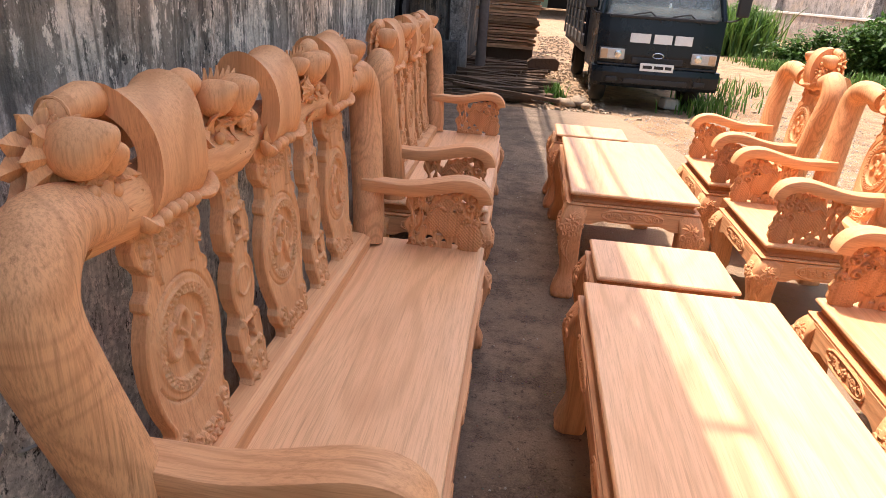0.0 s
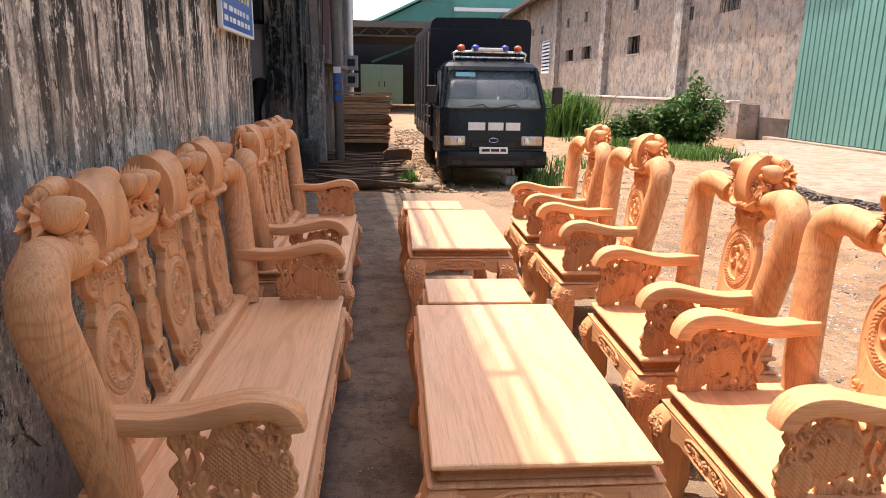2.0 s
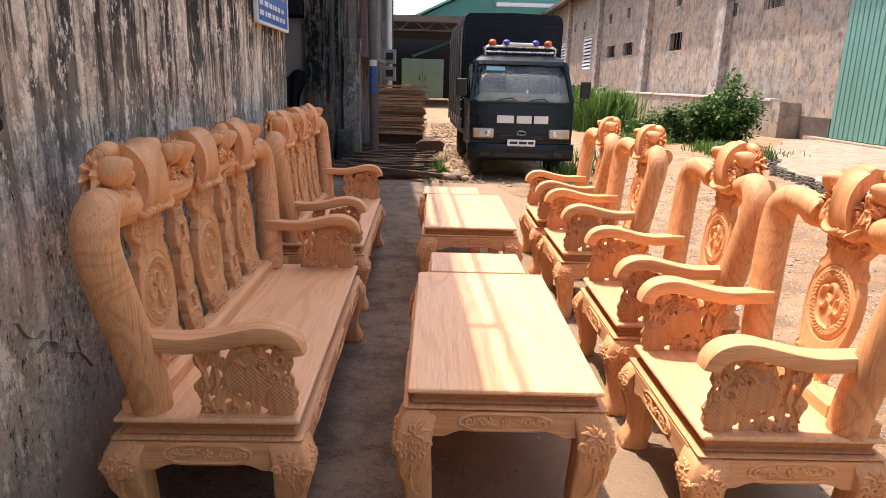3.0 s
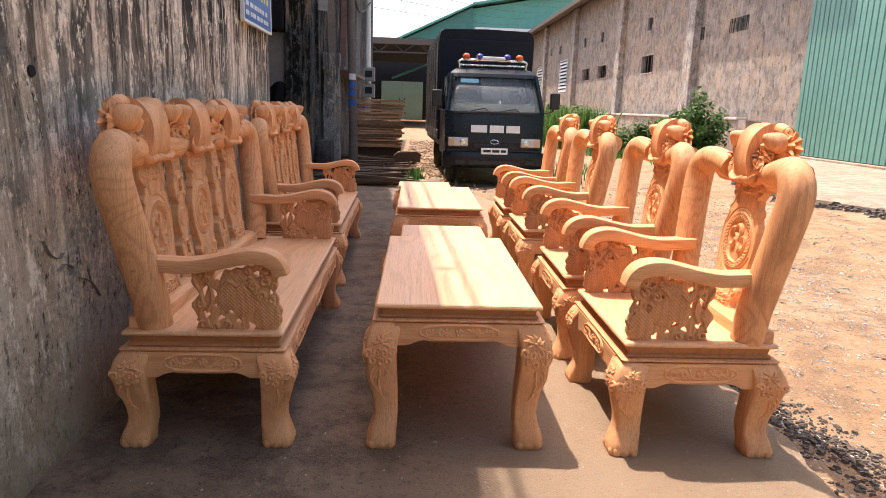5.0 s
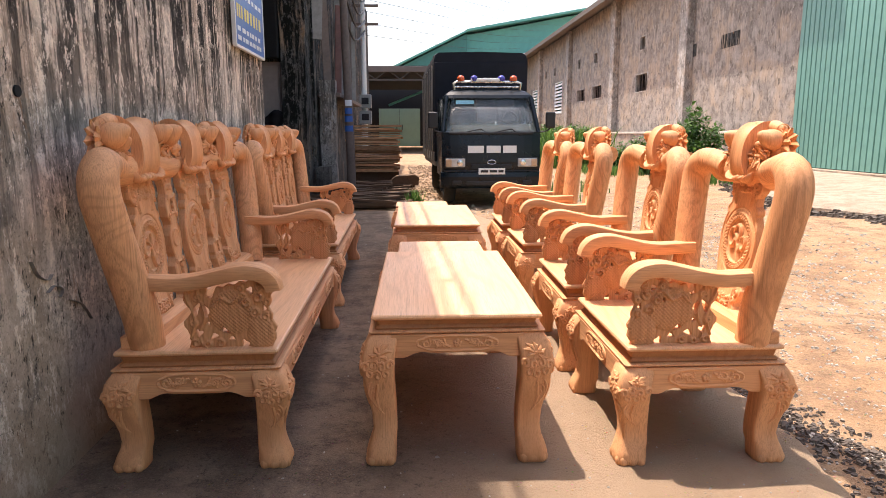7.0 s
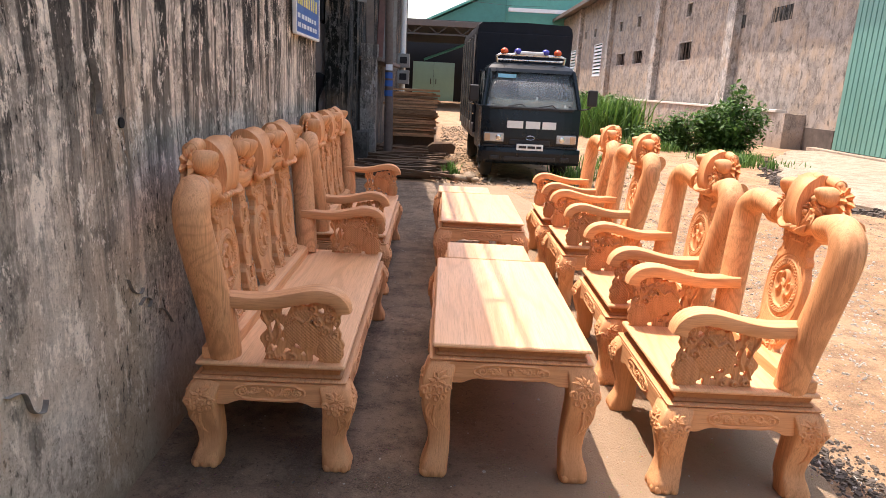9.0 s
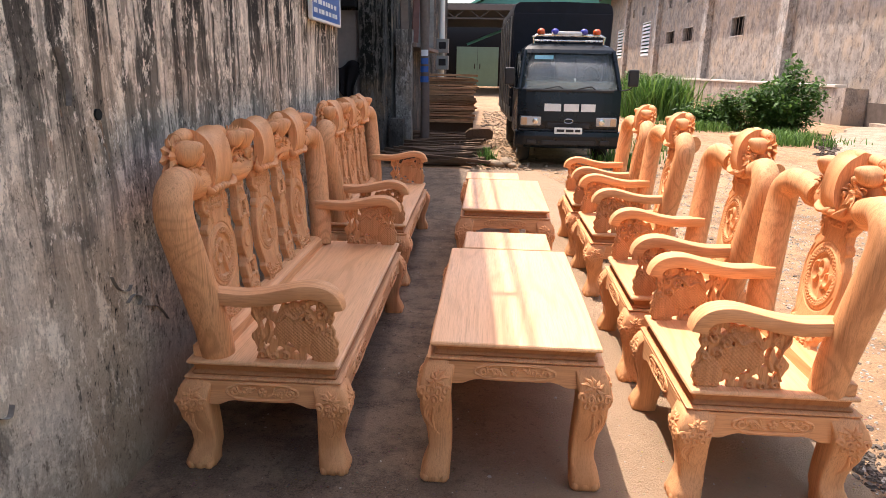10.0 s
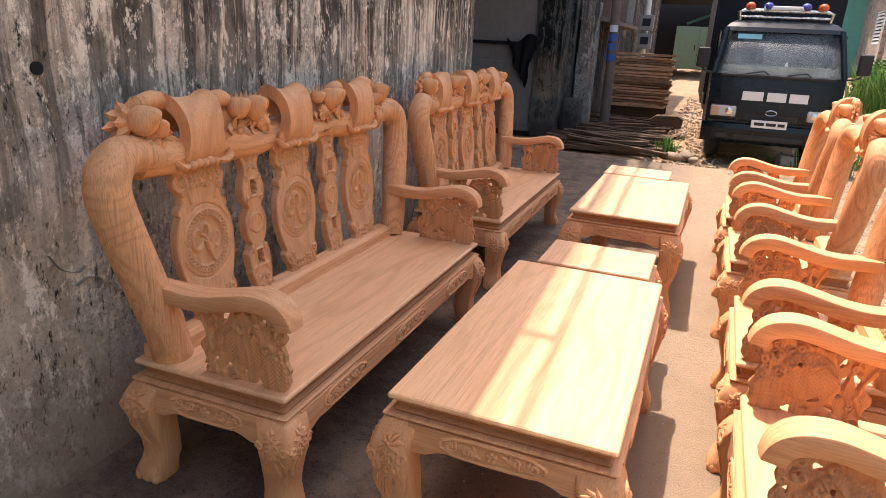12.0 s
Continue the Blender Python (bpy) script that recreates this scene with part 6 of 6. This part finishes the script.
def stones_mesh(name, mat, label, spots, kind="stuff"):
    """Many angular stones as one mesh: spots of (x, y, z, size)."""
    verts, faces = [], []
    r = random.Random(hash_text(name))
    for x, y, z_, s in spots:
        n0 = len(verts)
        ax, ay, az = s * r.uniform(0.7, 1.3), s * r.uniform(0.7, 1.3), s * r.uniform(0.45, 0.8)
        t = r.uniform(0, math.tau)
        for k in range(5):
            a = t + math.tau * k / 5
            verts.append((x + ax * math.cos(a) * r.uniform(0.75, 1.1), y + ay * math.sin(a) * r.uniform(0.75, 1.1), z_ - az * 0.3))
        for k in range(5):
            a = t + math.tau * (k + 0.4) / 5
            verts.append((x + ax * 0.7 * math.cos(a) * r.uniform(0.6, 1.1), y + ay * 0.7 * math.sin(a) * r.uniform(0.6, 1.1), z_ + az * r.uniform(0.5, 1.0)))
        faces += [tuple(n0 + 5 + k for k in range(5)), tuple(n0 + 4 - k for k in range(5))]
        faces += [(n0 + k, n0 + (k + 1) % 5, n0 + 5 + (k + 1) % 5, n0 + 5 + k) for k in range(5)]
    return tagged(raw(name, verts, faces, mat), label, "rubble", kind=kind)


def hash_text(s):
    return sum(ord(c) * (i + 1) for i, c in enumerate(s))


rnd = random.Random(77)
spots = []
for k in range(9500):
    y = rnd.uniform(-2.5, 13)
    x = slab_edge(min(y, 9)) + abs(rnd.gauss(0, 1.6))
    if x < 11 and not (0.9 < x < 2.75 and y > 9.8):
        spots.append((x, y, ground_height(x, y), rnd.uniform(0.005, 0.015) + 0.004 * max(0, x - 2.5)))
for k in range(700):
    x, y = rnd.uniform(-0.85, 1.95), rnd.uniform(-1.2, 9)
    spots.append((x, y, 0.001, rnd.uniform(0.002, 0.006) * (1.8 if k % 12 == 0 else 1)))
stones_mesh("grit", STONE, "loose pale grit and small stones on the earth", spots)
spots = []
for k in range(2600):
    a = rnd.uniform(0, 1)
    y = 0.1 + 2.6 * a
    x = 2.16 + 0.10 * math.sin(y * 3) + rnd.gauss(0, 0.085) + 0.1 * a
    spots.append((x, y, ground_height(x, y) + 0.002, rnd.choice((0.005, 0.007, 0.009, 0.013, 0.019)) * rnd.uniform(0.7, 1.2)))
for k in range(500):
    y = rnd.uniform(6.5, 16)
    x = pad_edge(y) - 0.12 + rnd.gauss(0, 0.13)
    spots.append((x, y, ground_height(x, y) + 0.01, rnd.uniform(0.03, 0.09)))
for k in range(900):
    y = rnd.uniform(-2.0, 10)
    x = 2.3 + 5.5 * rnd.random() ** 1.3
    s = rnd.uniform(0.006, 0.022)
    cx, cy = x, y
    for q in range(rnd.randrange(1, 5)):
        spots.append((cx, cy, ground_height(cx, cy) - 0.3 * s, s * rnd.uniform(0.6, 1.2)))
        cx += rnd.uniform(0.5, 2.0) * s
        cy += rnd.uniform(-1.2, 1.2) * s
stones_mesh("rubble", DARK_STONE, "dark broken rubble along the concrete edges", spots)
spots = []
for k in range(1300):
    y = 9.3 + 16 * rnd.random() ** 1.4
    x = rnd.uniform(0.15, 1.15) if rnd.random() < 0.85 else rnd.uniform(1.0, 5.0)
    spots.append((x, y, ground_height(x, y) + 0.01, rnd.uniform(0.015, 0.05)))
stones_mesh("wood_chips", CHIP, "brown wood chips and broken stone by the timber", spots)
for x, y, s in ((0.58, 9.80, 0.10), (0.72, 9.95, 0.13), (0.47, 9.98, 0.08), (0.85, 9.72, 0.07)):
    bm = ball(bmesh.new(), (0, 0, s * 0.4), (s * 1.2, s, s * 0.6), u=7, v=5)
    for v in bm.verts:
        v.co += Vector((1, 1, 0.6)) * (0.6 * s * noise.noise(v.co * 14 + Vector((x * 9, y, 0))))
    ob = part("rock", bm, CHIP)
    ob.matrix_world = pose(x, y, -0.015, 0, 0, x * 900)
    tagged(ob, "pale broken rock on the ground by the timber", "rock", "rocks by the timber")
stone = part("wheel_chock", box(-0.13, 0.13, -0.10, 0.10, 0, 0.16, 0.035, 3), plain("pale_block", (0.55, 0.52, 0.48), 0.9, grain=14, vary=0.3, depth=0.006))
stone.matrix_world = pose(2.14, 10.45, -0.03, 0, 4, 20)
tagged(stone, "pale concrete block under the truck's nose", "block")


def leaf_material(name, colour, back):
    m, tree, shader, node = material(name, 0.5, spec=0.3)
    r = node("NewGeometry").node.outputs["Random Per Island"]
    c = ramp(node, r, (0.0, tuple(k * 0.55 for k in colour)), (0.5, colour), (1.0, back))
    tree.links.new(c, shader.inputs["Base Color"])
    shader.inputs["Transmission Weight"].default_value = 0.0
    tr = tree.nodes.new("ShaderNodeBsdfTranslucent")
    tree.links.new(c, tr.inputs["Color"])
    mx = tree.nodes.new("ShaderNodeMixShader")
    mx.inputs[0].default_value = 0.35
    tree.links.new(shader.outputs[0], mx.inputs[1])
    tree.links.new(tr.outputs[0], mx.inputs[2])
    tree.links.new(mx.outputs[0], tree.nodes["Material Output"].inputs["Surface"])
    return m


LEAF = leaf_material("bush_leaf", (0.048, 0.115, 0.022), (0.11, 0.21, 0.05))
GRASS = leaf_material("grass_blade", (0.075, 0.165, 0.03), (0.15, 0.26, 0.06))
STEM = plain("green_stem", (0.10, 0.12, 0.05), 0.7)


def bush(x, y, w, h, n, seed, size, label):
    r = random.Random(seed)
    t = thing("bush", label, "bush", "bushes along the low wall", at=pose(x, y, 0))
    stems, verts, faces = bmesh.new(), [], []
    tips = []
    for k in range(26):
        a, q = r.uniform(0, math.tau), r.random() ** 0.5
        top = Vector((math.cos(a) * w * q, math.sin(a) * w * q, h * (1 - 0.55 * q * q) * r.uniform(0.72, 1.12)))
        base = Vector((top.x * 0.3, top.y * 0.3, -0.05))
        path = smooth_path([base, base.lerp(top, 0.5) + Vector((0, 0, 0.15 * h)), top], 6)
        tube(stems, path, [0.02 * (1 - 0.15 * i) for i in range(6)], 5)
        tips.append((base, top))
    part("stems", stems, STEM, t)
    for k in range(n):
        b, tp = tips[r.randrange(len(tips))]
        s = r.uniform(0.18, 1.05)
        p = b.lerp(tp, min(1, s)) + Vector((r.gauss(0, 1), r.gauss(0, 1), r.gauss(0, 0.7))) * (0.16 * w * (1.25 - 0.6 * s))
        if p.z < 0.02:
            p.z = 0.02 + 0.1 * r.random()
        d = Vector((r.gauss(0, 1), r.gauss(0, 1), r.gauss(-0.1, 0.6))).normalized()
        side = d.cross(Vector((0, 0, 1)))
        if side.length < 1e-3:
            continue
        side = (side.normalized() + Vector((0, 0, r.uniform(-0.5, 0.5)))) * 0.5
        L = size * r.uniform(0.6, 1.3)
        n0 = len(verts)
        nrm = side.cross(d) * 0.12
        verts += [p, p + d * L * 0.45 + side * L * 0.5 + nrm * L, p + d * L, p + d * L * 0.45 - side * L * 0.5 + nrm * L, p + d * L * 0.5]
        faces += [(n0, n0 + 1, n0 + 4), (n0 + 1, n0 + 2, n0 + 4), (n0 + 2, n0 + 3, n0 + 4), (n0 + 3, n0, n0 + 4)]
    tagged(raw("leaves", verts, faces, LEAF, t), kind="stuff")


def grass(name, spots, label, h0, h1, wide):
    """Blades of grass as one mesh: spots of (x, y, spread, count)."""
    r = random.Random(len(spots) * 31 + int(h1 * 100))
    verts, faces = [], []
    for x, y, sp, n in spots:
        for k in range(n):
            px, py = x + r.gauss(0, sp), y + r.gauss(0, sp)
            h, a = r.uniform(h0, h1), r.uniform(0, math.tau)
            bend_ = r.uniform(0.1, 0.55) * h
            dx, dy = math.cos(a), math.sin(a)
            n0 = len(verts)
            for q, w in ((0, 1.0), (0.4, 0.9), (0.75, 0.6), (1.0, 0.05)):
                cx, cy, cz = px + dx * bend_ * q * q, py + dy * bend_ * q * q, -0.05 + h * (q - 0.18 * q ** 3)
                verts += [(cx - dy * wide * w, cy + dx * wide * w, cz), (cx + dy * wide * w, cy - dx * wide * w, cz)]
            faces += [(n0 + 2 * i, n0 + 2 * i + 1, n0 + 2 * i + 3, n0 + 2 * i + 2) for i in range(3)]
    tagged(raw(name, verts, faces, GRASS), label, "grass", kind="stuff")


bush(8.75, 18.2, 1.15, 2.05, 5600, 1, 0.17, "dense leafy dark green bush against the low wall")
bush(8.0, 19.0, 0.85, 1.35, 2600, 2, 0.15, "rounded leafy bush beside the tall one")
bush(7.35, 20.3, 0.9, 0.85, 2200, 3, 0.15, "low spreading leafy bush by the wall")
bush(6.75, 23.6, 0.9, 1.5, 2200, 4, 0.20, "broad leafy bush among tall grass")
bush(6.2, 26.0, 1.0, 1.5, 2000, 6, 0.22, "leafy far bush among the tall grass")
r0 = random.Random(4)
grass("tall_grass", [(r0.uniform(5.6, 7.3), r0.uniform(22.6, 27.0), 0.32, 60) for _ in range(30)], "tall bright green grass beside the lane", 0.8, 2.0, 0.026)
grass("short_grass", [(r0.uniform(7.5, 8.6), r0.uniform(14.4, 17.2), 0.28, 90) for _ in range(14)] + [(r0.uniform(6.2, 8.2), r0.uniform(18.6, 22.5), 0.35, 80) for _ in range(12)], "short rough grass before the bushes", 0.10, 0.38, 0.014)
grass("weeds", [(0.40, 10.2, 0.07, 130), (2.62, 10.3, 0.22, 120), (3.1, 11.2, 0.3, 110), (3.6, 13.0, 0.4, 130)], "tufts of green weeds by the timber and truck", 0.14, 0.42, 0.012)
